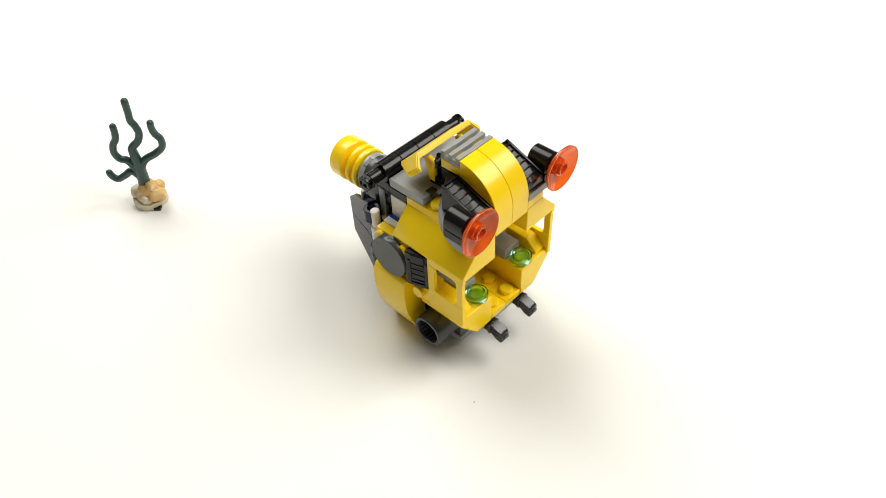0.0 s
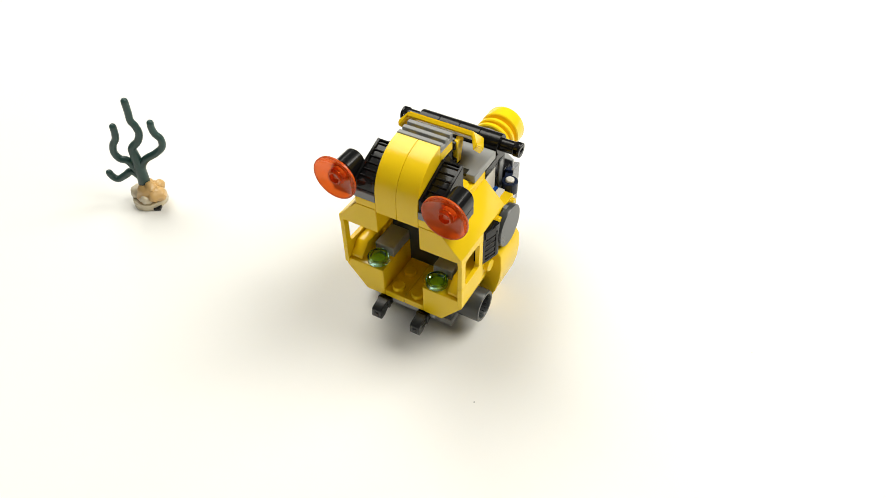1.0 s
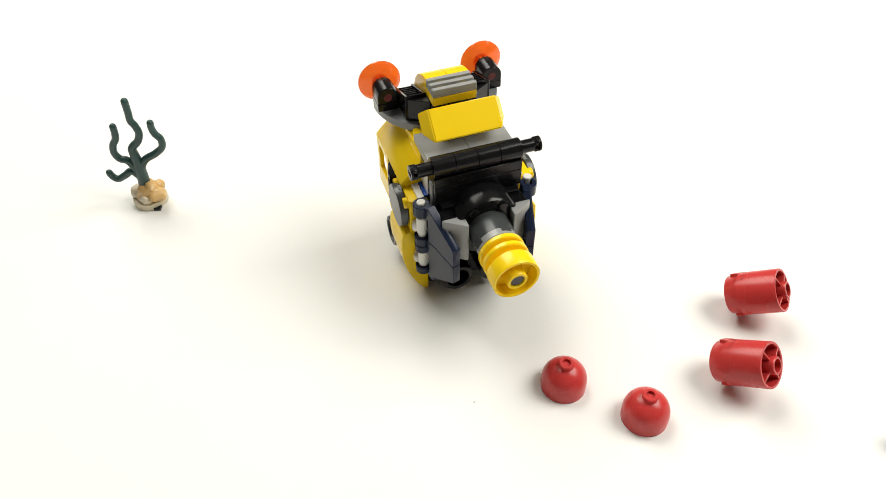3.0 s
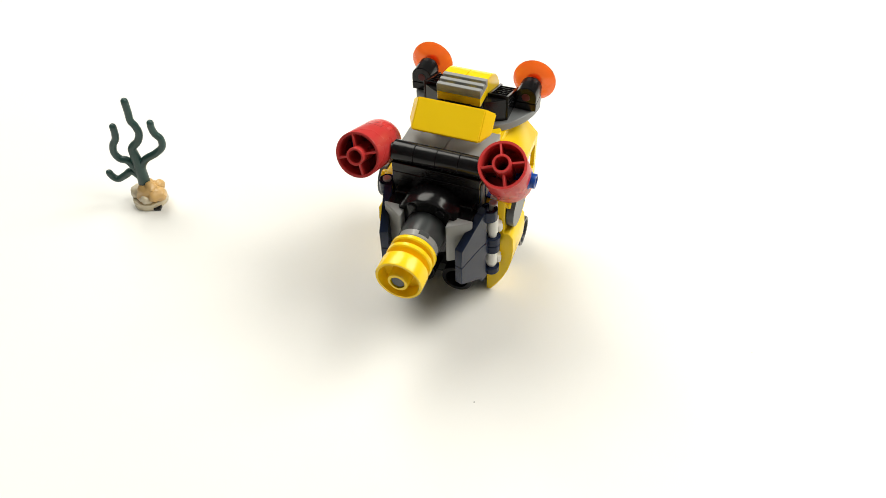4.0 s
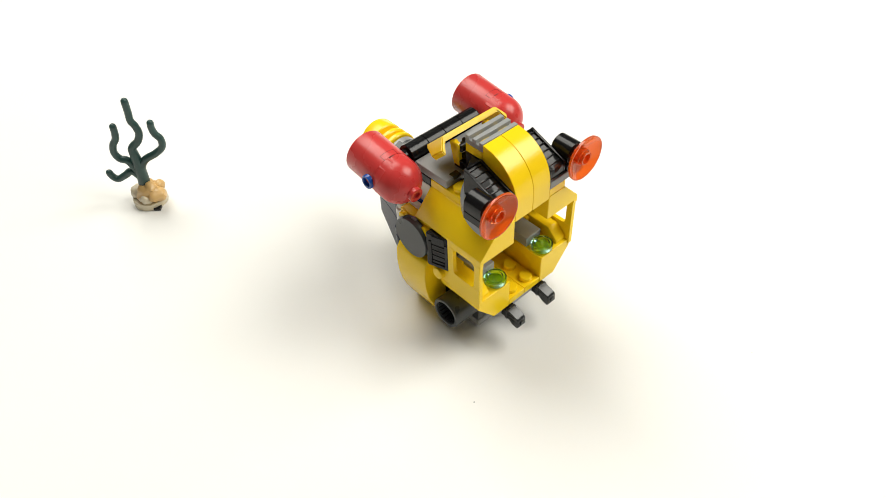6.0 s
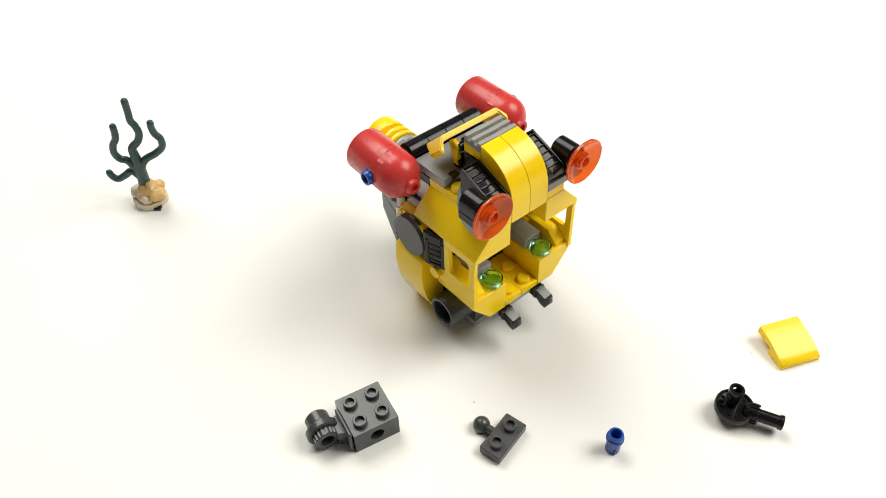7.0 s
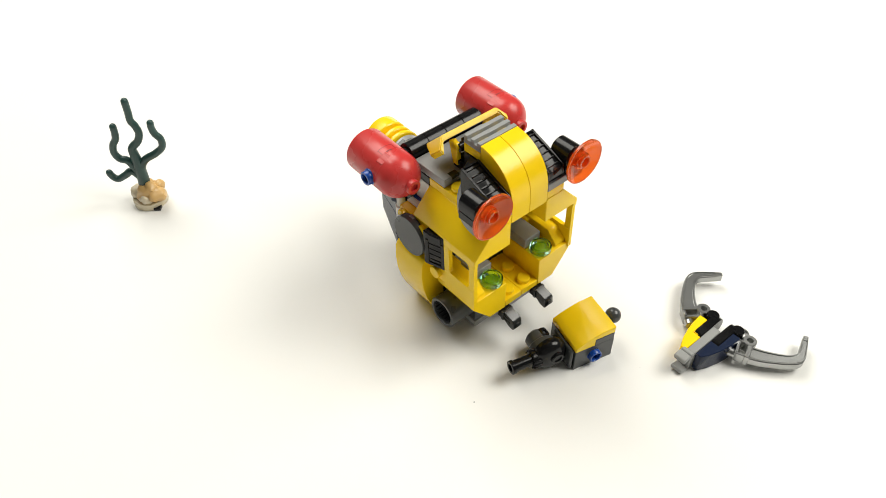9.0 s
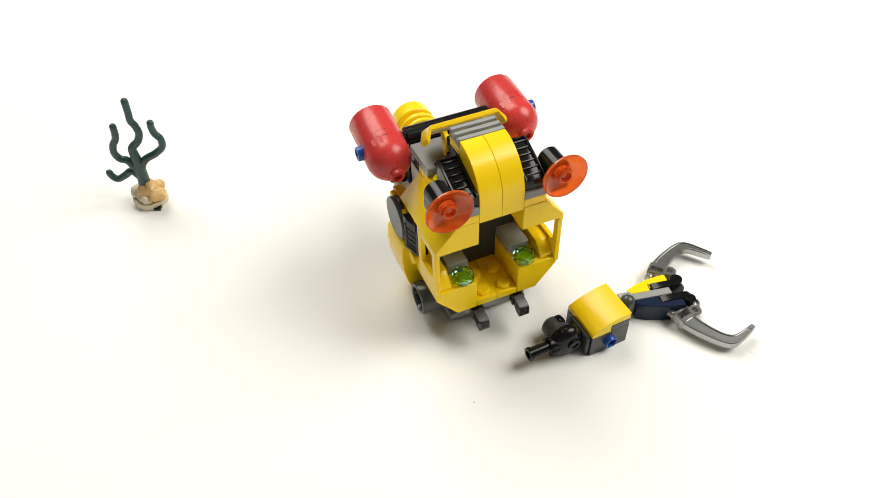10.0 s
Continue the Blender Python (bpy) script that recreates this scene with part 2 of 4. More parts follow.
        for y in (2.5, 13.6):
            bm = N()
            cyl(bm, (0, y, 33.0), "x", 2.0, *span(s, 23.1, 24.9), 16)
            part("peg", bm, YELLOW, rob)
        bm = N()
        prof = [(17.2, 20.2), (25.2, 20.2), (26.7, 18), (27.1, 12.2), (26.7, 6.6), (25.5, 1), (23.7, -4), (21.4, -8.6), (18.9, -12.6), (17.2, -12.6)]
        prism(bm, [(s * x, z) for x, z in prof], "y", 0.8, 16.2, 0.2)
        part("curved_flank", bm, YELLOW, rob)
        # side thruster tube
        bm = N()
        lathe(bm, [(4.7, s * 14), (6.2, s * 14), (6.2, s * 24.8), (5.9, s * 25.2), (4.9, s * 25.2), (4.7, s * 24.8)], (0, -7.5, -0.6), "x", 36, True)
        cyl(bm, (0, -7.5, -0.6), "x", 4.8, *span(s, 14, 17.5), 24)
        tt = part("thruster_tube", bm, DGREY, rob, "dark grey open tube")
        for k in range(20):
            a = 2 * math.pi * k / 20
            y, z = -7.5 + 4.7 * math.cos(a), -0.6 + 4.7 * math.sin(a)
            bm = N()
            box(bm, s * 18, s * 24.4, y - 0.22, y + 0.22, z - 0.22, z + 0.22, 0)
            part("rib", bm, DGREY, tt)
        bm = N()
        box(bm, s * 7, s * 14.4, -13.6, -2, -8.4, 2.8)
        part("tube_bracket", bm, DGREY, rob)
        # chin clips
        bm = N()
        box(bm, s * 5.8, s * 10.2, -24.0, -19, -1.4, 2.4)
        cl = part("chin_clip", bm, BLACK, rob)
        bm = N()
        prism(bm, [(-24.0, 2.5), (-28.4, 1.4), (-29.3, 0.6), (-29.6, -2.5), (-29.0, -3.4), (-26.6, -3.1), (-25.0, -1.7), (-24.0, -1.4)], "x", *span(s, 6.1, 10.0), 0.15)
        box(bm, s * 5.6, s * 10.5, -24.4, -23.2, -1.6, 2.3, 0.15)
        box(bm, s * 7.2, s * 8.9, -29.9, -28.8, -2.0, -0.2, 0.15)
        for z in (-0.9, 0.7):
            box(bm, s * 9.8, s * 10.2, -27.4, -24.2, z - 0.25, z + 0.25, 0.08)
        part("clip_jaw", bm, CHARCOAL, cl)
        # lamps: bracket, barrel, clear orange dish
        bm = N()
        arc = [(20 + 3.9 * math.cos(a), 57 + 3.9 * math.sin(a)) for a in [math.pi * k / 12 for k in range(13)]]
        prism(bm, [(s * x, z) for x, z in arc + [(16.1, 54.6), (23.9, 54.6)]], "y", -24.0, -16.3, 0.25)
        box(bm, s * 16.1, s * 23.9, -24.0, -16.3, 51.45, 54.55, 0.2)
        lamp = part("lamp_bracket", bm, BLACK, rob)
        bm = N()
        cyl(bm, (s * 20, 0, 57), "y", 1.5, -16.9, -16.1, 16, 0.1)
        part("lamp_socket", bm, DARKRED, lamp, "small dark red peg end")
        bm = N()
        pr = [(0, -24.6), (3.0, -24.8), (5.4, -25.7), (7.2, -26.8), (8.0, -27.6), (8.0, -28.2), (7.6, -28.2), (6.8, -27.4), (5.2, -26.5), (3.1, -25.7),
              (3.0, -25.7), (3.0, -27.3), (2.8, -27.5), (2.5, -27.4), (2.4, -28.3), (2.2, -28.5), (1.8, -28.4), (1.65, -26.3), (1.05, -26.3), (0.95, -27.5), (0, -27.6)]
        lathe(bm, pr, (s * 20, 0, 57.0), "y", 40)
        part("lamp_dish", bm, ORANGE_CLEAR, rob, "clear orange dish lens")
        # black ladder-grilled intake slope between arch and lamp
        bm = N()
        prism(bm, [(-23.4, 51.5), (-23.4, 55.2), (-8.4, 61.0), (-8.4, 51.5)], "x", *span(s, 8.2, 15.8), 0.1)
        it = part("intake", bm, BLACK, rob, "black slanted intake with a slotted top")
        for k in range(6):
            bm = N()
            y, z = -21.6 + k * 2.35, 55.2 + k * 0.91
            prism(bm, [(y - 0.22, z + 0.4), (y + 0.22, z + 0.6), (y + 0.22, z + 1.25), (y - 0.22, z + 1.05)], "x", *span(s, 9.2, 14.9), 0.06)
            part("rib", bm, BLACK, it)
        for x in (8.7, 15.4):
            bm = N()
            prism(bm, [(-23.5, 52.2), (-23.5, 55.9), (-8.3, 61.7), (-8.3, 52.2)], "x", s * (x - 0.5), s * (x + 0.5), 0.12)
            part("rail", bm, BLACK, it)
        bm = N()
        box(bm, s * 9.2, s * 14.9, -9.0, -8.35, 52.3, 61.6, 0.08)
        prism(bm, [(s * 8.05, -4.0), (s * 15.2, -8.25), (s * 8.05, -8.25)], "z", 51.5, 60.4, 0.15)
        part("intake_back", bm, BLACK, it)
        # arch halves: a quarter round
        bm = N()
        prof = [(-24.0, 44.3), (-24.1, 51.0)]
        prof += [(-8.4 - 15.7 * math.cos(a), 51.0 + 15.7 * math.sin(a)) for a in [math.pi / 2 * k / 14 for k in range(1, 14)]]
        prof += [(-8.85, 66.8), (-8.85, 51.5), (-20, 51.5), (-22, 44.3)]
        prism(bm, prof, "x", s * 0.06, s * 8.0, 0.12)
        part("arch", bm, YELLOW, rob)
        # three-cornered grey wedges beside the hub
        bm = N()
        prism(bm, [(s * 8.2, 30.6), (s * 16.1, 30.6), (s * 16.1, 31.6), (s * 9.0, 36.1), (s * 8.2, 36.1)], "z", 20.4, 37.3, 0.25)
        part("rear_wedge", bm, LGREY, rob, "light grey tapered wedge")
        # hinged navy fins: plates, knuckles, white clips
        fin_pose = pose(s * 20.0, 19.9, 0, 0, 0, s * 14.8)
        bm = N()
        for pts in ([(4.4, 38.4), (20.1, 30.2), (20.1, 22.3), (8.0, 22.6), (4.4, 21.6)], [(4.4, 21.4), (8.0, 22.4), (20.1, 22.1), (20.1, 13.9), (7.2, 4.8), (7.2, 3.2), (4.4, 3.2)]):
            prism(bm, pts, "x", *span(s, -2.6, 0.4), 0.2)
        bm.transform(fin_pose)
        fin = part("rear_fin", bm, NAVY, rob, "navy blue hinged fin plate")
        for z0, z1 in ((32.4, 37.2), (14.6, 18.0), (18.2, 21.9), (3.3, 6.4)):
            bm = N()
            tube(bm, (0, 0, 0), "z", 3.0, 1.65, z0, z1, 24)
            box(bm, s * -2.5, s * 0.3, 1.9, 4.6, z0 + 0.05, z1 - 0.05, 0.15)
            bm.transform(fin_pose @ Matrix.Translation((0, 2.6 if s < 0 and z0 > 30 else 0, 0)))
            part("knuckle", bm, NAVY, fin)
        bm = N()
        cyl(bm, (s * 20.0, 19.9, 0), "z", 1.6, 3.6, 38.0, 20)
        hg = part("hinge_bar", bm, WHITE, rob, "white hinge bar")
        for z in (7.4, 23.6):
            bm = N()
            tube(bm, (s * 20.0, 19.9, 0), "z", 2.05, 1.5, z, z + 7.4, 24)
            part("hinge_sleeve", bm, WHITE, hg)
            bm = N()
            box(bm, s * 16.8, s * 22.6, 15.9, 18.4, z - 0.2, z + 3.4, 0.7)
            box(bm, s * 20.9, s * 23.2, 17.2, 19.8, z - 0.2, z + 3.4, 0.7)
            part("hinge_clip", bm, WHITE, hg)
        # upright behind the flank, white and blue bricks
        bm = N()
        box(bm, s * 14.6, s * 16.4, 18.4, 21.2, 30.5, 45.4)
        part("post", bm, MGREY, rob, "mid grey upright edge")
        bm = N()
        box(bm, s * 13, s * 16.1, 8.0, 15.6, 35.3, 45.1)
        box(bm, s * 17.5, s * 20.0, 8.0, 15.9, 35.3, 36.0, 0.1)
        part("white_brick", bm, WHITE, rob)
        bm = N()
        box(bm, s * 16.15, s * 17.4, 8.0, 15.7, 35.3, 36.3, 0.1)
        part("blue_strip", bm, BLUE, rob, "thin blue plate edge")
        bm = N()
        box(bm, s * 8.0, s * 16.0, 7.9, 16.0, 45.25, 48.3, 0.15)
        part("black_plate", bm, BLACK, rob)
        # cockpit floor
        bm = N()
        box(bm, s * 0.05, s * 7.95, -22.9, 4, 2.9, 5.8)
        fl = part("cockpit_floor", bm, YELLOW, rob)
        for y in (-19.5, -11.4):
            bm = N()
            stud(bm, s * 4, y, 5.8)
            part("stud", bm, YELLOW, fl)
        bm = N()
        box(bm, s * 0.06, s * 15.9, 0.0, 15.7, 48.4, 51.6)
        dt = part("deck_tile", bm, LGREY, rob, "smooth light grey tile")
        # no notch is cut: its inner shade is a charcoal inlay
        bm = N()
        box(bm, s * 9.4, s * 12.6, -0.2, 2.3, 50.5, 51.66, 0.02)
        part("tile_notch", bm, CHARCOAL, dt, "charcoal inlay standing in for the shaded notch in the tile's edge")
        bm = N()
        stud(bm, s * 12.7, -3.4, 48.3)
        part("deck_stud", bm, YELLOW, rob)
        # open tubes under the stern
        bm = N()
        tube(bm, (s * 7.6, 0, -2.4), "y", 6.0, 4.4, 12, 24.2, 32)
        cyl(bm, (s * 7.6, 0, -2.4), "y", 4.6, 12, 16, 24)
        part("stern_tube", bm, BLACK, rob, "black open tube under the stern")

    bm = N()
    box(bm, -15.5, 15.5, -4, -1, 3, 42)
    part("cockpit_back", bm, DGREY, rob)
    bm = N()
    box(bm, -16, 16, -1, 17, -4, 45.2)
    part("core", bm, BLACK, rob)
    bm = N()
    box(bm, -11.8, 11.8, -21.6, 10, -0.6, 2.7)
    part("underside_plate", bm, LGREY, rob, "light grey plate under the cockpit")
    bm = N()
    box(bm, -14.6, 14.6, -13.8, 1.8, -11.5, -8.5)
    part("foot_plate", bm, LGREY, rob, "light grey plate at the very bottom")
    bm = N()
    box(bm, -11.5, 11.5, -13, 12, -6.5, -1.0)
    box(bm, -16.5, 16.5, 2.0, 15.6, -10.4, -3.6)
    part("keel", bm, DGREY, rob, "dark grey underside")
    bm = N()
    box(bm, -7.95, 7.95, -23.8, -9, 44.4, 48.3)
    part("brow_plate", bm, YELLOW, rob)
    bm = N()
    pts = [(23.8 * math.cos(a), -24.2 + 23.4 * math.sin(a)) for a in [math.pi * k / 32 for k in range(33)]]
    pts += [(-8.1, -24.2), (-8.1, -21.6), (8.1, -21.6), (8.1, -24.2)]
    prism(bm, pts, "z", 48.35, 51.4, 0.2)
    part("lamp_base_plate", bm, MGREY, rob, "mid grey rounded plate under the lamps")
    bm = N()
    box(bm, -8, 8, -8.7, -0.9, 51.45, 60.5)
    part("arch_support", bm, BLACK, rob)
    bm = N()
    box(bm, -8, 8, -8.8, -0.9, 60.6, 63.9)
    top = part("arch_plate", bm, YELLOW, rob)
    for x in (-4, 4):
        bm = N()
        stud(bm, x, -4.8, 63.9)
        part("stud", bm, YELLOW, top)
    bm = N()
    box(bm, -8, 8, -8.8, -0.9, 64.0, 64.8, 0.05)
    for y in (-8.8, -5.7, -2.6):
        box(bm, -8, 8, y, y + 1.7, 64.8, 67.1, 0.15)
    for x in (-8, 6.8):
        box(bm, x, x + 1.2, -8.7, -1.0, 64.6, 65.8, 0.1)
    part("grille_tile", bm, LGREY, rob, "light grey slotted grille tile")
    # hinged yellow flap behind the grille: a bent shell with side lugs
    bm = N()
    tmp = bmesh.new()
    rows = []
    for x, (y0, z0), (y1, z1) in ((-15.0, (2.7, 62.0), (8.0, 57.0)), (-12.1, (5.5, 65.0), (13.8, 57.1)), (12.1, (5.5, 65.0), (13.8, 57.1)), (15.0, (2.7, 62.0), (8.0, 57.0))):
        k = 0.94 if abs(x) > 14 else 1.0
        rows.append([tmp.verts.new(c) for c in ((x, y0, z0), (x, y1, z1), (x * k, y1 - 1.5, z1 - 1.4), (x * k, y0 - 1.3, z0 - 1.4))])
    tmp.faces.new(rows[0])
    tmp.faces.new(rows[-1][::-1])
    for p, q in zip(rows, rows[1:]):
        for i in range(4):
            tmp.faces.new((p[i], p[(i + 1) % 4], q[(i + 1) % 4], q[i]))
    merge(bm, tmp, 0.35, 2)
    flap = part("tail_flap", bm, YELLOW, rob)
    for x in (-8.2, 6.5):
        bm = N()
        prism(bm, [(1.8, 52.6), (4.6, 52.6), (6.6, 60.6), (4.4, 62.0), (2.2, 59.4)], "x", x, x + 1.7, 0.3)
        cyl(bm, (0, 3.6, 59.6), "x", 1.7, x, x + 1.7, 18)
        part("flap_bracket", bm, YELLOW, flap)
    bm = N()
    cyl(bm, (0, 2.6, 59.4), "x", 1.6, -7.6, 7.6, 16)
    for x in (-5.0, -2.2, 0.6, 3.4):
        box(bm, x, x + 1.6, -0.8, 4.4, 57.4, 61.4, 0.5)
    box(bm, -8, 8, -0.8, 4.4, 51.65, 55, 0.2)
    part("flap_hinge", bm, BLACK, rob)
    # black roller with split pins, on a black beam
    for k in range(4):
        bm = N()
        cyl(bm, (0, 19.8, 51.8), "x", 3.7, -16 + 8 * k + 0.05, -8 + 8 * k - 0.05, 28, 0.15)
        part("roller", bm, BLACK, rob)
    for s in (1, -1):
        bm = N()
        cyl(bm, (0, 19.8, 51.8), "x", 2.35, *span(s, 15.8, 21.2), 20)
        for w in (-1, 1):
            box(bm, s * 21, s * 23.6, 19.8 - 1.9, 19.8 + 1.9, 51.8 + w * 1.35 - 0.75, 51.8 + w * 1.35 + 0.75, 0.3)
        tube(bm, (0, 19.8, 51.8), "x", 2.7, 1.6, *span(s, 22.7, 23.5), 20, 0.1)
        part("split_pin", bm, BLACK, rob)
    for z0, z1 in ((45.3, 49.1), (38.6, 45.2)):
        bm = N()
        box(bm, -15.9, 15.9, 16.1, 23.4, z0, z1, 0.15)
        part("beam", bm, BLACK, rob)
    # stern: black turntable, grey hub, yellow ribbed propulsor
    bm = N()
    box(bm, -14.4, 14.4, 17, 26.0, 19, 38.5, 0.4)
    box(bm, -15.6, 15.6, 24.0, 30.5, 21, 36.8, 0.4)
    lathe(bm, [(0, 23.5), (12.4, 23.5), (12.4, 31.6), (11.8, 32.6), (8.6, 32.6), (0, 32.6)], (0, 0, 31.0), "y", 48)
    part("stern_turntable", bm, BLACK, rob)
    for x, z in ((-5.2, 39.2), (5.2, 39.2)):
        bm = N()
        cyl(bm, (x, 0, z), "y", 1.7, 30, 33.4, 16)
        part("stern_pin", bm, BLACK, rob)
    bm = N()
    lathe(bm, [(0, 32), (7.5, 32.4), (7.6, 33.2), (7.4, 41.0), (0, 41.0)], (0, 0, 30.7), "y", 40)
    for k in range(4):
        a = math.pi / 2 * k + 0.4
        tmp = N()
        box(tmp, 6.3, 7.45, 40.8, 42.6, -1.9, 1.9, 0.12)
        tmp.transform(Matrix.Translation((0, 0, 30.7)) @ Matrix.Rotation(-a, 4, "Y"))
        merge(bm, tmp)
    part("hub", bm, DGREY, rob, "dark grey round hub")
    bm = N()
    lathe(bm, [(0, 41.05), (7.35, 41.05), (7.35, 43.6), (7.1, 43.9), (0, 43.9)], (0, 0, 30.7), "y", 40)
    part("hub_ring", bm, LGREY, rob, "light grey hub ring")
    bm = N()
    lathe(bm, [(0, 43.6), (4.6, 43.8), (4.6, 44.3), (7.8, 44.4), (8.2, 44.8), (8.2, 46.1), (7.8, 46.5), (4.6, 46.7), (4.6, 47.8), (7.8, 48.0), (8.2, 48.4), (8.2, 49.7), (7.8, 50.1),
               (4.4, 50.2), (4.4, 52.2), (7.9, 52.4), (8.3, 52.8), (8.3, 58.2), (8.1, 58.6), (7.3, 58.6), (7.1, 58.0), (6.9, 54.0), (3.8, 54.0), (3.6, 59.0), (3.4, 59.3), (2.5, 59.3), (2.4, 56), (0, 56)], (0, 0, 30.7), "y", 48)
    pr = part("propulsor", bm, YELLOW, rob)
    bm = N()
    cyl(bm, (0, 0, 30.7), "y", 2.35, 55.5, 58.9, 20)
    part("axle_end", bm, DGREY, pr, "dark grey axle end")
    return rob


robot = build_robot()


# ---------------- red air tanks: cylinders, domes, blue pins ----------------
def build_tank_cylinder():
    ob = thing("tank_cylinder", "glossy red plastic cylinder open at one end, spokes inside", "toy part", "red tank cylinders")
    bm = N()
    lathe(bm, [(0, 2), (6.9, 2), (7.0, 12.6), (7.1, 12.9), (7.9, 12.9), (8.0, 12.7), (8.0, -1.17), (7.9, -1.2), (0, -1.2)], (0, 0, 0), "z", 44)
    part("shell", bm, RED, ob)
    bm = N()
    tube(bm, (0, 0, 0), "z", 3.1, 2.3, 1.5, 14.9, 24)
    part("core_tube", bm, RED, ob)
    bm = N()
    lathe(bm, [(5.9, -1.1), (7.15, -1.1), (7.15, -5.6), (7.0, -5.8), (6.0, -5.8)], (0, 0, 0), "z", 40, True)
    part("skirt", bm, RED, ob)
    for k in range(2):
        bm = N()
        box(bm, 6.6, 7.95, -2.2, 2.2, -4.4, -1.0, 0.25)
        bm.transform(Matrix.Rotation(radians(180 * k + 65), 4, "Z"))
        part("lug", bm, RED, ob)
    for k in range(4):
        bm = N()
        prism(bm, [(3.0, 1.8), (7.3, 1.8), (7.3, 12.8), (3.0, 13.4)], "y", -0.35, 0.35, 0.1)
        bm.transform(Matrix.Rotation(radians(90 * k + 20), 4, "Z"))
        part("spoke", bm, RED, ob)
    bm = N()
    for base in (90, 270):
        for k, z0, z1, w in [(d, 1.12, 1.24, 0.45) for d in range(-18, 19, 6)] + [(-20, -1.2, 1.24, 0.07), (20, -1.2, 1.24, 0.07)]:
            tmp = N()
            box(tmp, 7.7, 8.016, -w, w, z0, z1, 0)
            tmp.transform(Matrix.Rotation(radians(base + k), 4, "Z"))
            merge(bm, tmp)
    part("seam", bm, DARKRED, ob, "dark stepped seam line")
    return ob


def build_tank_dome():
    ob = thing("tank_dome", "glossy red plastic dome with a hollow stud", "toy part", "red tank domes")
    bm = N()
    prof = [(0, 9.6), (4.6, 9.0), (6.9, 6.4), (7.2, 0.2), (7.3, 0), (7.96, 0), (8.0, 0.05), (8.0, 1.6), (8.0, 3.9)]
    for k in range(1, 12):
        a = math.pi / 2 * k / 13
        prof.append((8.0 * math.cos(a), 3.9 + 7.9 * math.sin(a)))
    prof += [(0, 11.7)]
    lathe(bm, prof, (0, 0, 0), "z", 44)
    part("shell", bm, RED, ob)
    bm = N()
    tube(bm, (0, 0, 0), "z", 2.6, 1.5, 10.6, 13.2, 24)
    cyl(bm, (0, 0, 0), "z", 1.6, 10.6, 12.2, 16, 0.1)
    part("hollow_stud", bm, RED, ob)
    # shade of the four foot notches, painted as dark red insets
    bm = N()
    for k in range(4):
        box(bm, 7.3, 8.0, -1.0, 1.0, 0.0, 0.4, 0.05)
        bm.transform(Matrix.Rotation(radians(90), 4, "Z"))
    part("base_notch", bm, DARKRED, ob, "dark red inset painting the shade of a notch at the dome's foot")
    return ob


def build_pin(group):
    ob = thing("blue_pin", "small blue plastic pin with a hollow collar", "toy part", group)
    bm = N()
    lathe(bm, [(1.35, -4.6), (2.2, -4.6), (2.45, -4.2), (2.45, 1.3), (2.8, 1.4), (2.95, 1.6), (2.95, 2.7), (2.8, 2.9), (2.5, 3.0), (2.5, 4.5), (2.35, 4.7), (1.8, 4.7), (1.65, 4.4), (1.3, -4.4)], (0, 0, 0), "z", 28, True)
    cyl(bm, (0, 0, 0), "z", 1.7, -2, 0.6, 16, 0.05)
    part("sleeve", bm, BLUE, ob)
    # the sleeve is uncut; a black sliver gives the slot's dark inside
    bm = N()
    box(bm, -0.35, 0.35, -2.6, -2.2, -4.6, -1.5, 0.05)
    part("slot", bm, BLACK, ob)
    return ob


cylinder_l = build_tank_cylinder()
cylinder_r = copy_thing(cylinder_l, pose(0, 0, 0))
dome_l = build_tank_dome()
dome_r = copy_thing(dome_l, pose(0, 0, 0))
pin_l = build_pin("blue pins")
pin_r = copy_thing(pin_l, pose(0, 0, 0))
pin_arm = copy_thing(pin_l, pose(0, 0, 0))


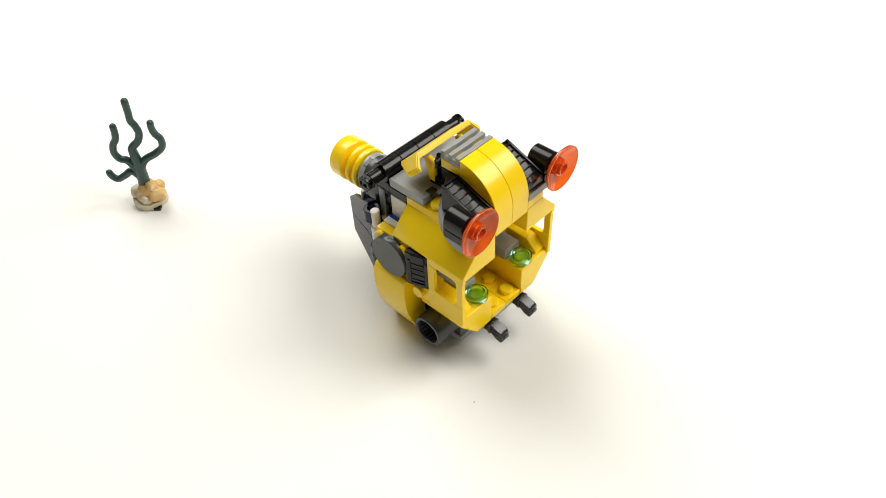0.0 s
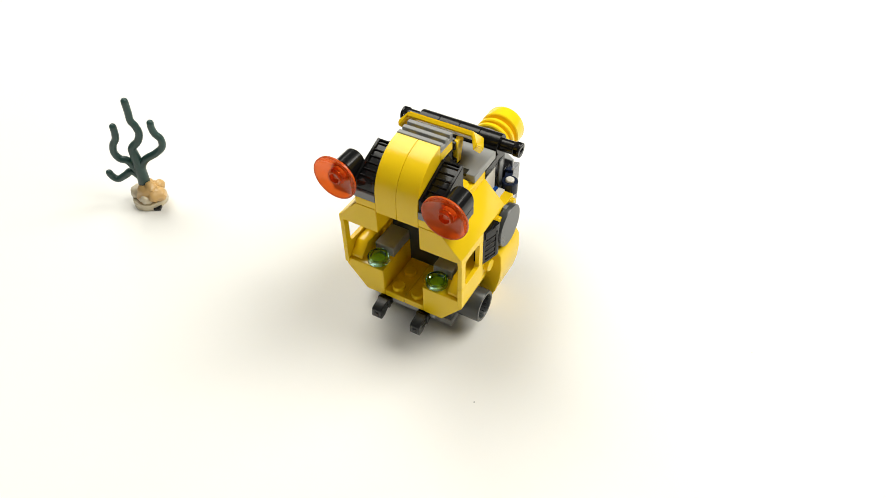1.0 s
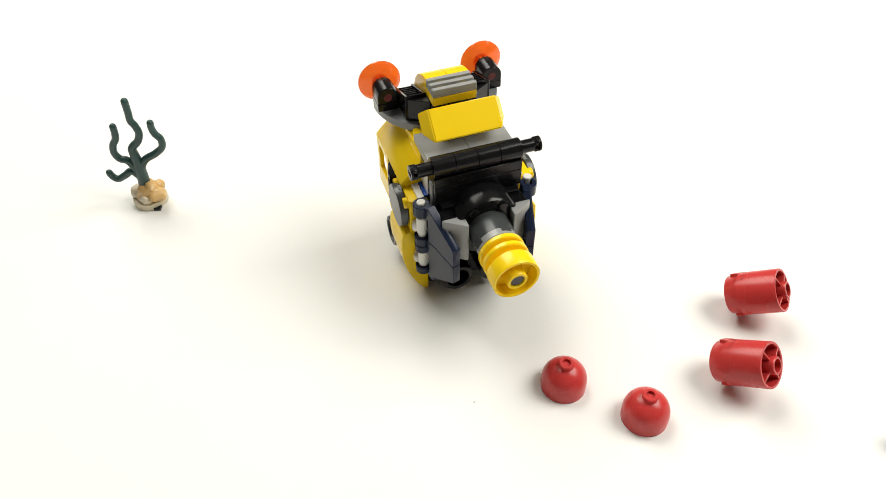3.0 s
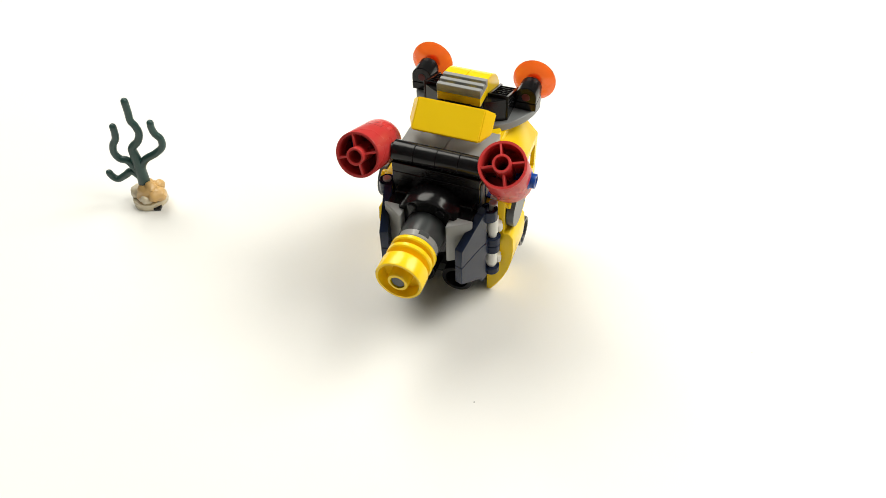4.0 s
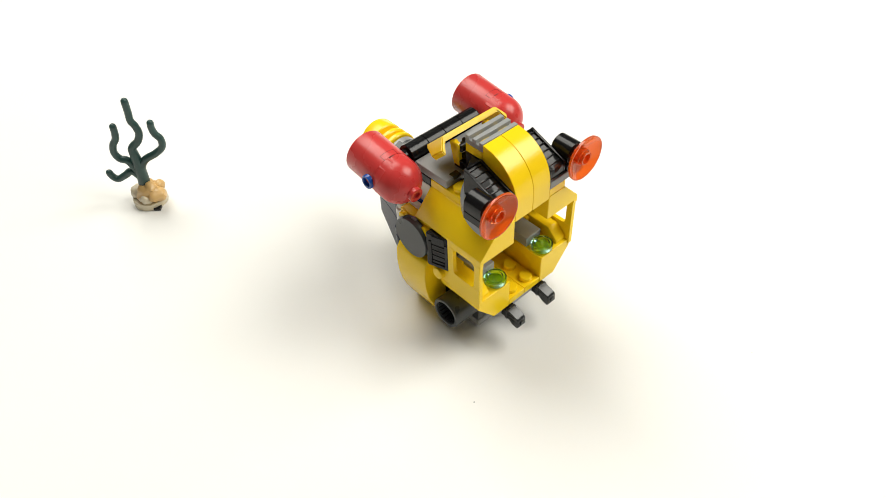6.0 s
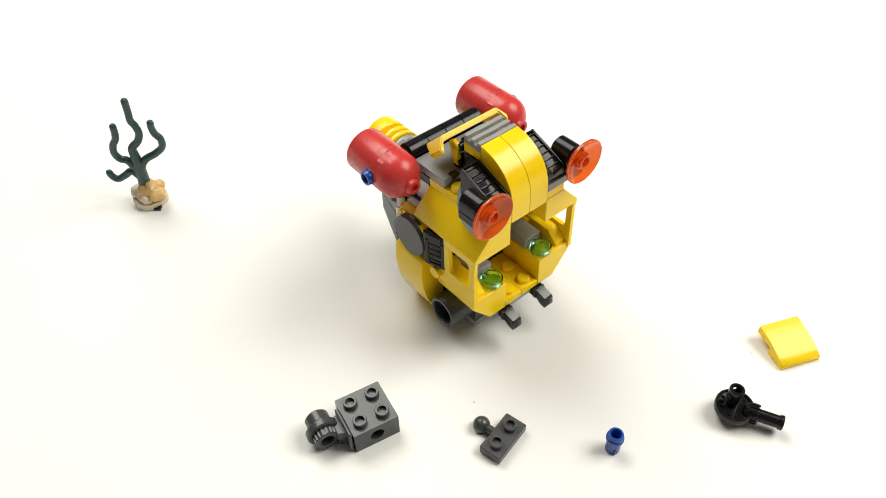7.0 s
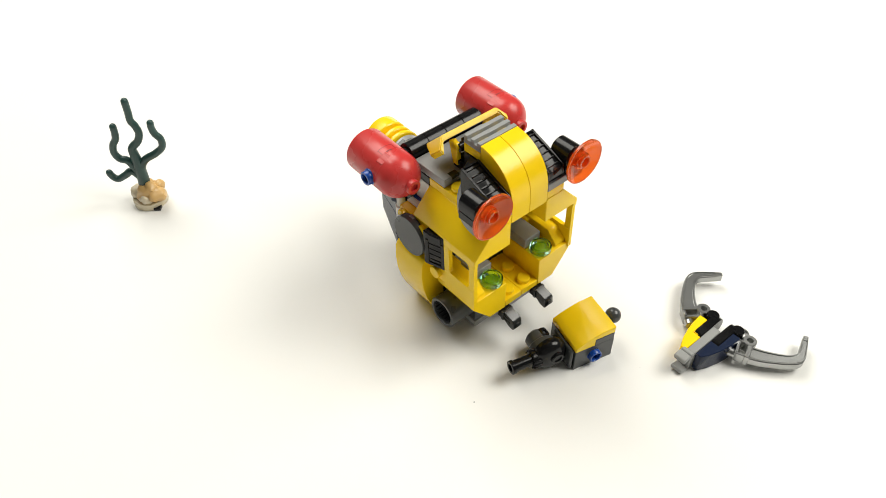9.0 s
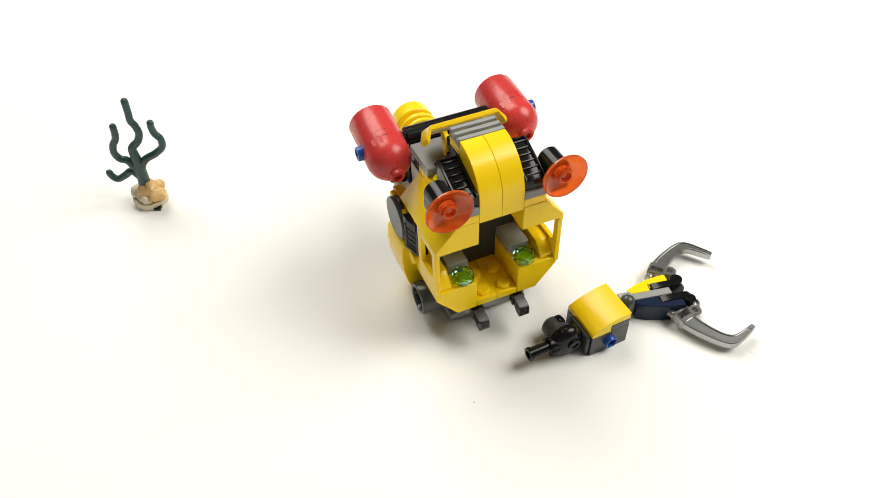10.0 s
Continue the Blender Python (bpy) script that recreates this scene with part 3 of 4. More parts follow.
# ---------------- forearm pieces ----------------
def build_joint_brick():
    ob = thing("joint_brick", "dark grey two-by-two brick with side joint, hollow studs", "toy part")
    bm = N()
    # walls round a cross hole that runs along y at mid height
    ring = [(2.45 * math.cos(2 * math.pi * k / 24), 4.8 + 2.45 * math.sin(2 * math.pi * k / 24)) for k in range(24)]
    tmp = bmesh.new()
    outer = [(-8, 0), (8, 0), (8, 9.6), (-8, 9.6)]
    rows = []
    sq = []
    for k in range(24):
        a = 2 * math.pi * k / 24
        c, s_ = math.cos(a), math.sin(a)
        f = min(8 / max(abs(c), 1e-6), 4.8 / max(abs(s_), 1e-6))
        sq.append((c * f, 4.8 + s_ * f))
    # snap the nearest ray to each corner
    for cx, cz in outer:
        i = min(range(24), key=lambda q: (sq[q][0] - cx) ** 2 + (sq[q][1] - cz) ** 2)
        sq[i] = (cx, cz)
    for y in (-7.95, 7.95):
        rows.append([tmp.verts.new((x, y, z)) for x, z in sq])
        rows.append([tmp.verts.new((x, y, z)) for x, z in ring])
    for k in range(24):
        j = (k + 1) % 24
        tmp.faces.new((rows[0][k], rows[0][j], rows[1][j], rows[1][k]))
        tmp.faces.new((rows[2][k], rows[2][j], rows[3][j], rows[3][k]))
        tmp.faces.new((rows[0][k], rows[0][j], rows[2][j], rows[2][k]))
        tmp.faces.new((rows[1][k], rows[1][j], rows[3][j], rows[3][k]))
    merge(bm, tmp)
    body = part("body", bm, DGREY, ob)
    for x in (-4, 4):
        for y in (-4, 4):
            bm = N()
            stud(bm, x, y, 9.6, True)
            part("stud", bm, DGREY, ob)
    bm = N()
    prism(bm, [(-8.5, -4.5), (-7.9, -5.5), (-7.9, 5.5), (-8.8, 4.5), (-12, 3.2), (-12, -3.2)], "z", 1.2, 7.6, 0.3)
    box(bm, -9.6, -8.2, -7.4, 4.6, 0.6, 10.4, 0.5)
    part("joint_neck", bm, DGREY, ob)
    bm = N()
    cyl(bm, (-15.4, 0, 5.4), "y", 5.6, 0.4, 3.4, 32, 0.5)
    tube(bm, (-15.4, 0, 5.4), "y", 4.0, 2.4, -2.4, 0.6, 28)
    cyl(bm, (-15.4, 0, 6.0), "y", 4.1, 3.2, 7.6, 28, 0.4)
    tube(bm, (-15.4, 0, 6.0), "y", 3.2, 2.0, 7.4, 8.2, 24, 0.15)
    for k in range(18):
        a = 2 * math.pi * k / 18
        x, z = -15.4 + 4.0 * math.cos(a), 5.4 + 4.0 * math.sin(a)
        box(bm, x - 0.3, x + 0.3, -2.2, 0.4, z - 0.3, z + 0.3, 0)
    part("joint_disc", bm, DGREY, ob)
    return ob


def build_ball_plate():
    ob = thing("ball_plate", "dark grey one-by-two plate with a ball joint", "toy part")
    bm = N()
    box(bm, -4, 4, -8, 8, 0, 3.2)
    part("plate", bm, DGREY, ob)
    for y in (-4, 4):
        bm = N()
        stud(bm, 0, y, 3.2, True)
        part("stud", bm, DGREY, ob)
    bm = N()
    cyl(bm, (0, 0, 1.6), "x", 1.5, 3.5, 8, 16)
    part("neck", bm, DGREY, ob)
    bm = N()
    bmesh.ops.create_uvsphere(bm, u_segments=28, v_segments=18, radius=2.95)
    bm.transform(Matrix.Translation((8.7, 0, 1.5)))
    part("ball", bm, DGREY, ob)
    return ob


def build_black_joint():
    ob = thing("black_joint", "black plastic swivel joint with round cup and split pins", "toy part")
    bm = N()
    lathe(bm, [(0, -1.2), (3.2, -1.2), (4.8, -0.7), (6.0, 0.4), (6.5, 1.4), (6.5, 3.6), (6.2, 4.0), (5.6, 4.0), (5.4, 3.4), (3.6, 3.2), (0, 3.2)], (0, 0, 0), "z", 40)
    tube(bm, (1.0, -0.6, 0), "z", 2.5, 1.5, -2.1, -0.8, 22, 0.3)
    cyl(bm, (1.0, -0.6, 0), "z", 1.6, -1.7, -0.8, 16, 0.2)
    cup = part("cup", bm, BLACK, ob)
    for k in range(14):
        bm = N()
        box(bm, 4.0, 5.1, -0.35, 0.35, 3.0, 3.9, 0.1)
        bm.transform(Matrix.Rotation(2 * math.pi * k / 14, 4, "Z"))
        part("tooth", bm, BLACK, cup)
    bm = N()
    cyl(bm, (1.2, -0.8, 0), "z", 2.2, 3, 8.6, 20)
    tube(bm, (1.2, -0.8, 0), "z", 2.5, 1.5, 10.0, 11.2, 20, 0.15)
    for k in range(3):
        tmp = N()
        box(tmp, 1.35, 2.35, -1.2, 1.2, 8.2, 10.4, 0.2)
        tmp.transform(Matrix.Translation((1.2, -0.8, 0)) @ Matrix.Rotation(radians(120 * k), 4, "Z"))
        merge(bm, tmp)
    part("split_pin", bm, BLACK, ob)
    bm = N()
    cyl(bm, (-6, 0, 2.4), "x", 3.1, -1.6, 3.0, 24, 0.4)
    cyl(bm, (-6, 0, 2.4), "x", 2.2, -8.8, -1.0, 20)
    tube(bm, (-6, 0, 2.4), "x", 2.6, 1.5, -9.8, -8.4, 20, 0.15)
    side = part("side_pin", bm, BLACK, ob)
    for k in range(12):
        bm = N()
        box(bm, -7.8, -4.6, -0.25, 0.25, 2.9, 3.5, 0.08)
        bm.transform(Matrix.Translation((0, 0, 2.4)) @ Matrix.Rotation(2 * math.pi * k / 12, 4, "X"))
        part("rib", bm, BLACK, side)
    return ob


def build_curved_slope():
    ob = thing("curved_slope", "bright yellow two-by-two curved slope", "toy part")
    bm = N()
    prof = [(-8, 0), (-8, 2.0), (-5, 3.6), (-1.5, 4.9), (2.5, 5.9), (8, 6.4), (8, 3.2), (0, 3.2), (0, 0)]
    prism(bm, prof, "y", -8, 8, 0.2)
    part("shell", bm, YELLOW, ob)
    return ob


joint_brick = build_joint_brick()
ball_plate = build_ball_plate()
black_joint = build_black_joint()
curved_slope = build_curved_slope()


# ---------------- gripper pieces ----------------
def build_claw(s):
    ob = thing("claw", "flat silver curved claw with a slotted clip at its root", "toy part", "silver claws")
    outer = smooth_path([(-2.0, 4.6, 0), (1.2, 7.5, 0), (4.6, 9.8, 0), (8.6, 12.1, 0), (12.2, 13.4, 0), (15.2, 12.7, 0), (18.8, 9.6, 0), (22.0, 6.4, 0)], 4)
    inner = smooth_path([(2.4, 1.2, 0), (5.2, 4.4, 0), (8.4, 7.2, 0), (11.4, 9.2, 0), (13.8, 9.8, 0), (15.8, 9.0, 0), (18.4, 7.1, 0), (20.9, 5.2, 0)], 4)
    outer, inner = [[Vector((0.5 + (v.x - 0.5) * 1.1, 2.8 + (v.y - 2.8) * 1.1, 0)) for v in row] for row in (outer, inner)]
    lean = lambda p, q, f: (p.x + (q.x - p.x) * f, s * (p.y + (q.y - p.y) * f))
    near = [inner[round(k * (len(inner) - 1) / (len(outer) - 1))] for k in range(len(outer))]
    bm = N()
    prism(bm, [(p.x, s * p.y) for p in outer] + [(p.x, s * p.y) for p in inner[::-1]], "z", 1.2, 4.6, 0.45)
    blade = part("blade", bm, SILVER, ob)
    for f0, f1, name in ((0.06, 0.22, "ridge"), (0.80, 0.93, "inner_ridge")):
        bm = N()
        prism(bm, [lean(p, q, f0) for p, q in zip(outer, near)] + [lean(p, q, f1) for p, q in zip(outer, near)][::-1], "z", 4.4, 5.0, 0.12)
        part(name, bm, SILVER, blade)
    bm = N()
    prism(bm, [(22.6, s * 8.1), (24.5, s * 6.4), (23.3, s * 5.1), (21.5, s * 6.8)], "z", 1.6, 4.9, 0.25)
    part("tip", bm, SILVER, blade)
    root = Matrix.Translation((0.5, s * 2.8, 0)) @ Matrix.Rotation(radians(-38 * s), 4, "Z")
    bm = N()
    for x0, x1, y0, y1 in ((-3.6, 3.6, -0.8, 1.0), (-3.6, -2.5, -4.2, -0.6), (2.5, 3.7, -4.2, -0.6), (-3.6, 3.7, -4.4, -3.1)):
        box(bm, x0, x1, s * y0, s * y1, 0.9, 5.3, 0.25)
    tube(bm, (4.4, s * -0.6, 0), "z", 2.5, 1.2, 1.2, 5.4, 24)
    bm.transform(root)
    part("hinge_root", bm, SILVER, ob)
    bm = N()
    for w in (-1, 1):
        sweep(bm, [(2.0, 0, 3.2), (3.2, w * 1.5, 3.2), (4.8, w * 1.9, 3.2), (6.2, w * 1.4, 3.2)], [0.75, 0.7, 0.6], 8, 1.8)
    bm.transform(root @ Matrix.Translation((4.4, s * -0.6, 0)) @ Matrix.Rotation(radians(-45 * s), 4, "Z"))
    part("clip", bm, SILVER, ob)
    bm = N()
    cyl(bm, (-2.0, 0, 3), "y", 1.7, min(s * -6.6, s * -4.0), max(s * -6.6, s * -4.0), 16)
    bm.transform(root)
    part("knob", bm, SILVER, ob)
    return ob


def build_bar_plate():
    ob = thing("bar_plate", "small black rounded plate with a raised bar end", "toy part", "black rounded plates")
    bm = N()
    pts = [(-2.5 + 4 * math.cos(math.pi / 2 + math.pi * k / 10), 4 * math.sin(math.pi / 2 + math.pi * k / 10)) for k in range(11)]
    pts += [(6.0, -4), (7.4, -3.2), (8.2, -1.8), (8.2, 1.8), (7.4, 3.2), (6.0, 4)]
    prism(bm, pts, "z", 0, 3.2, 0.25)
    part("plate", bm, BLACK, ob)
    bm = N()
    stud(bm, 4.2, 0, 3.2)
    part("stud", bm, BLACK, ob)
    bm = N()
    cyl(bm, (-4.0, 0, 3.4), "y", 2.3, -3.7, 3.7, 20)
    box(bm, -6.0, -2.6, -3.4, 3.4, 2.4, 3.6, 0.2)
    part("bar", bm, BLACK, ob)
    return ob


def build_bow(name, label, mat, upside, stretch):
    ob = thing(name, label, "toy part")
    bm = N()
    prof = [(-8, 0), (-8, 2.2), (-4.5, 4.0), (0, 5.4), (4, 6.1), (8, 6.4), (8, 3.2), (0, 3.2), (0, 0)]
    prism(bm, prof, "y", -4, 4, 0.2)
    bm.transform(Matrix.Diagonal((stretch, 1, 1, 1)))
    part("shell", bm, mat, ob)
    if upside:
        bm = N()
        for x, z in ((-4, 0), (4, 3.2)):
            tube(bm, (x, 0, 0), "z", 2.6, 1.5, z - 1.7, z + 0.1, 20, 0.1)
            for y0, y1, x0, x1 in ((-3.4, -2.7, x - 3.4, x + 3.4), (2.7, 3.4, x - 3.4, x + 3.4), (-2.7, 2.7, x - 3.4, x - 2.7), (-2.7, 2.7, x + 2.7, x + 3.4)):
                box(bm, x0, x1, y0, y1, z - 1.7, z + 0.1, 0.1)
        bm.transform(Matrix.Diagonal((stretch, 1, 1, 1)))
        part("underside_tube", bm, mat, ob)
    return ob


def build_socket_plate():
    ob = thing("socket_plate", "light grey one-by-two plate with a forked socket end", "toy part")
    bm = N()
    box(bm, -10, 5.4, -4, 4, 0, 3.2)
    part("plate", bm, LGREY, ob)
    for x in (-6, 1.6):
        bm = N()
        stud(bm, x, 0, 3.2, True)
        part("stud", bm, LGREY, ob)
    bm = N()
    box(bm, 4.8, 7, -4, 4, -0.0, 4.8, 0.5)
    for s in (1, -1):
        prism(bm, [(7, s * 4), (9.8, s * 4), (11.0, s * 3.2), (10.6, s * 1.9), (9.0, s * 2.5), (7, s * 2.7)], "z", 0, 4.8, 0.4)
    part("socket", bm, LGREY, ob)
    return ob


claw_up = build_claw(1)
claw_down = build_claw(-1)
bar_a = build_bar_plate()
bar_b = copy_thing(bar_a, pose(0, 0, 0))
yellow_bow = build_bow("yellow_bow_slope", "small yellow one-by-two bow slope, underside tubes showing", YELLOW, True, 1.06)
navy_bow = build_bow("navy_bow_slope", "small navy blue one-by-two curved bow slope", NAVY, False, 1.1)
socket_plate = build_socket_plate()


# ---------------- sea plant on its rock ----------------
def build_sea_plant():
    ob = thing("sea_plant", "dark green branching plastic sea plant on a tan rock base", "toy plant")
    bm = N()
    lathe(bm, [(0, 0), (7.1, 0), (7.4, 0.4), (7.4, 3.0), (7.1, 3.3), (0, 3.3)], (0.3, 0, 0), "z", 36)
    part("base_plate", bm, PALETAN, ob, "paler tan round base plate")
    # black block in place of a gap, painting the shade inside it
    bm = N()
    box(bm, 3.2, 6.2, -7.2, -4.6, 0.1, 1.4, 0.1)
    part("base_gap", bm, BLACK, ob, "black block standing in for the shaded gap in the base plate's foot")
    for k, (x, y, z, r) in enumerate(((1.4, -1.2, 6.2, 6.2), (4.6, -2.6, 6.0, 4.8), (-4.2, 0.6, 5.0, 3.8), (0.4, 0.4, 9.6, 3.4), (4.8, 1.2, 7.2, 3.6), (0.6, -4.6, 5.0, 3.2), (3.0, -2.4, 9.4, 3.2))):
        bm = N()
        bmesh.ops.create_icosphere(bm, subdivisions=3, radius=1.0)
        seed = Vector((k * 3.1, k * 1.7, 4.2))
        for v in bm.verts:
            d = v.co.copy()
            v.co = d * r * (0.94 + 0.26 * noise.noise(d * 1.3 + seed) - 0.10 * abs(noise.noise(d * 2.8 + seed)))
            v.co.z *= 0.88
            v.co += Vector((x, y, z))
            v.co.z = max(v.co.z, 3.2)
        bmesh.ops.recalc_face_normals(bm, faces=bm.faces)
        part("rock_lump", bm, PALETAN if k in (2, 5) else TAN, ob)
    bm = N()
    sweep(bm, [(0, 0, 9), (0.4, 0, 15), (0.6, 0, 21.5), (0.4, 0, 26), (0.6, 0, 29.7), (4.0, 0, 33.2), (5.7, 0, 37.2), (5.2, 0, 41), (4.1, 0, 43.6), (4.4, 0, 48), (4.6, 0, 53)], [2.7, 2.3, 1.7, 1.55, 1.5, 1.5], 14, 1, (0, 1, 0))
    part("stem", bm, GREEN, ob)
    for pts in ([(0.4, 0, 13), (-1.2, 0, 19), (-3.4, 0, 23.0), (-6.4, 0, 24.2), (-7.8, 0, 27.5), (-6.9, 0, 31.5), (-4.9, 0, 34.6), (-4.2, 0, 38), (-4.0, 0, 40.8)],
                [(0.6, 0, 15), (1.8, 0, 20), (4.6, 0, 23.6), (9.4, 0, 26.4), (13.2, 0, 29.8), (13.8, 0, 34.0), (12.2, 0, 36.6), (11.6, 0, 39.5), (11.8, 0, 42.2)],
                [(0.2, 0, 13), (-3.2, 0, 17.2), (-7, 0, 14.9), (-10.6, 0, 13.0), (-12.6, 0, 14.4), (-13.4, 0, 16.6)]):
        bm = N()
        sweep(bm, pts, [1.9, 1.65, 1.5, 1.5, 1.45], 14, 1, (0, 1, 0))
        part("frond", bm, GREEN, ob)
    ob.matrix_basis = pose(-0.1309, 0.2572, 0, 0, 0, 0)
    return ob


sea_plant = build_sea_plant()


# ---------------- movement ----------------
def mm(x, y, z, rx=0, ry=0, rz=0):
    return pose(x * MM, y * MM, z * MM, rx, ry, rz)


def between(t0, m0, t1, m1, n, lift=0.0):
    """Rows on the way from m0 to m1 without its ends, rising by lift millimetres half-way."""
    q0, q1 = m0.to_quaternion(), m1.to_quaternion()
    if q0.dot(q1) < 0:
        q1.negate()
    rows = []
    for k in range(1, n):
        f = k / n
        loc = m0.translation.lerp(m1.translation, f) + Vector((0, 0, lift * MM * math.sin(math.pi * f)))
        rows.append((t0 + (t1 - t0) * f, Matrix.LocRotScale(loc, q0.slerp(q1, f), None)))
    return rows


# seconds, turn, x, y of the robot on the table
ROBOT = [
    (0, 46.04, 5.7, 192.06), (0.1, 40.13, 5.01, 193.46), (0.2, 40.11, 5.13, 193.47), (0.3, 34.7, 3.74, 194.87),
    (0.4, 28.98, 2.76, 195.08), (0.5, 19.47, 1.47, 193.88), (0.6, 19.85, 1.42, 194.1), (0.7, 4.93, -0.12, 194.83),
    (0.8, -11, -2.07, 199.75), (0.9, -12.12, -1.51, 199.68), (1, -30.04, -3.16, 199), (1.1, -39.93, -3.81, 200.68),
    (1.2, -41.32, -3.27, 199.56), (1.3, -52.61, -5.62, 201.65), (1.4, -70.7, -4.68, 200.63), (1.5, -85.49, -5.43, 199.91),
    (1.6, -86.89, -5.22, 199.21), (1.7, -94.4, -6.21, 202.61), (1.8, -105.4, -5.6, 205.5), (1.9, -105.51, -5.59, 205.4),
    (2, -105.51, -5.38, 205), (2.1, -118.02, -1.9, 212.75), (2.2, -118.13, -1.92, 213), (2.3, -126.43, -0.63, 216.86),
    (2.4, -135.54, 0.35, 220.71), (2.5, -143.75, 2.73, 219.86), (2.6, -143.93, 2.68, 219.97), (2.7, -148.3, 5.12, 221.68),
    (3.6, -183.68, 5.43, 221.56), (3.8, -191.61, 5.5, 221.57), (3.9, -191.38, 5.24, 221.38), (4, -201.34, 6.67, 221.19),
    (4.1, -208.73, 7.23, 221.35), (4.2, -209.12, 6.79, 221.11), (4.3, -214.81, 7.75, 220.68), (4.4, -224.8, 8.81, 219.04),
    (4.5, -233.09, 12.77, 215.6), (4.6, -231.81, 11.96, 215.79), (4.7, -244.23, 13.35, 212.88), (4.8, -247.64, 14.74, 210.67),
    (4.9, -247.66, 14.63, 210.66), (5, -258.28, 15.12, 212.55), (5.1, -262.8, 14.97, 212.63), (5.2, -262.8, 14.97, 212.63),
    (5.3, -284.19, 14.51, 209.55), (5.4, -291.57, 14.44, 207.46), (5.5, -302.86, 16.28, 202.98), (5.6, -304.64, 17, 204.13),
    (5.7, -314.02, 14.53, 199.68), (6.8, -320.89, 13.84, 199.15), (7.5, -320.89, 13.84, 199.15), (9.7, -320.89, 13.84, 199.15),
    (9.8, -327.68, 13.19, 200.26), (9.9, -327.38, 12.89, 200.36), (10, -337.36, 10.46, 200.92),
]


GAP_ROW = (3.6, -183.68, 5.43, 221.56)


def robot_pose(r):
    return mm(r[2], r[3], 12.95, -1.11, 0, r[1])


TANK_TILT = {1: [(3.8, 28), (4.0, 24), (4.5, 15), (5.0, 24), (5.3, 28), (5.5, 27), (5.7, 15), (6.8, 2), (9.7, 2), (10.0, 6)],
             -1: [(3.8, 54), (4.0, 56), (4.5, 56), (5.0, 28), (5.3, 15), (5.5, 27), (5.7, 15), (6.8, 3), (9.7, 3), (9.8, 6), (10.0, 14)]}


def tank_pose(r, s):
    tilt = float(np.interp(r[0], [k[0] for k in TANK_TILT[s]], [k[1] for k in TANK_TILT[s]]))
    return robot_pose(r) @ mm(s * 24.5, 19.2, 50.8, tilt - 91.5)


def slide(ob, rows, z=0.0, turn=0.0, rx=0.0):
    """Rows on the table; a fourth number in a row is its own turn."""
    return [(r[0], mm(r[1], r[2], z, rx, 0, r[3] if len(r) > 3 else turn)) for r in rows]


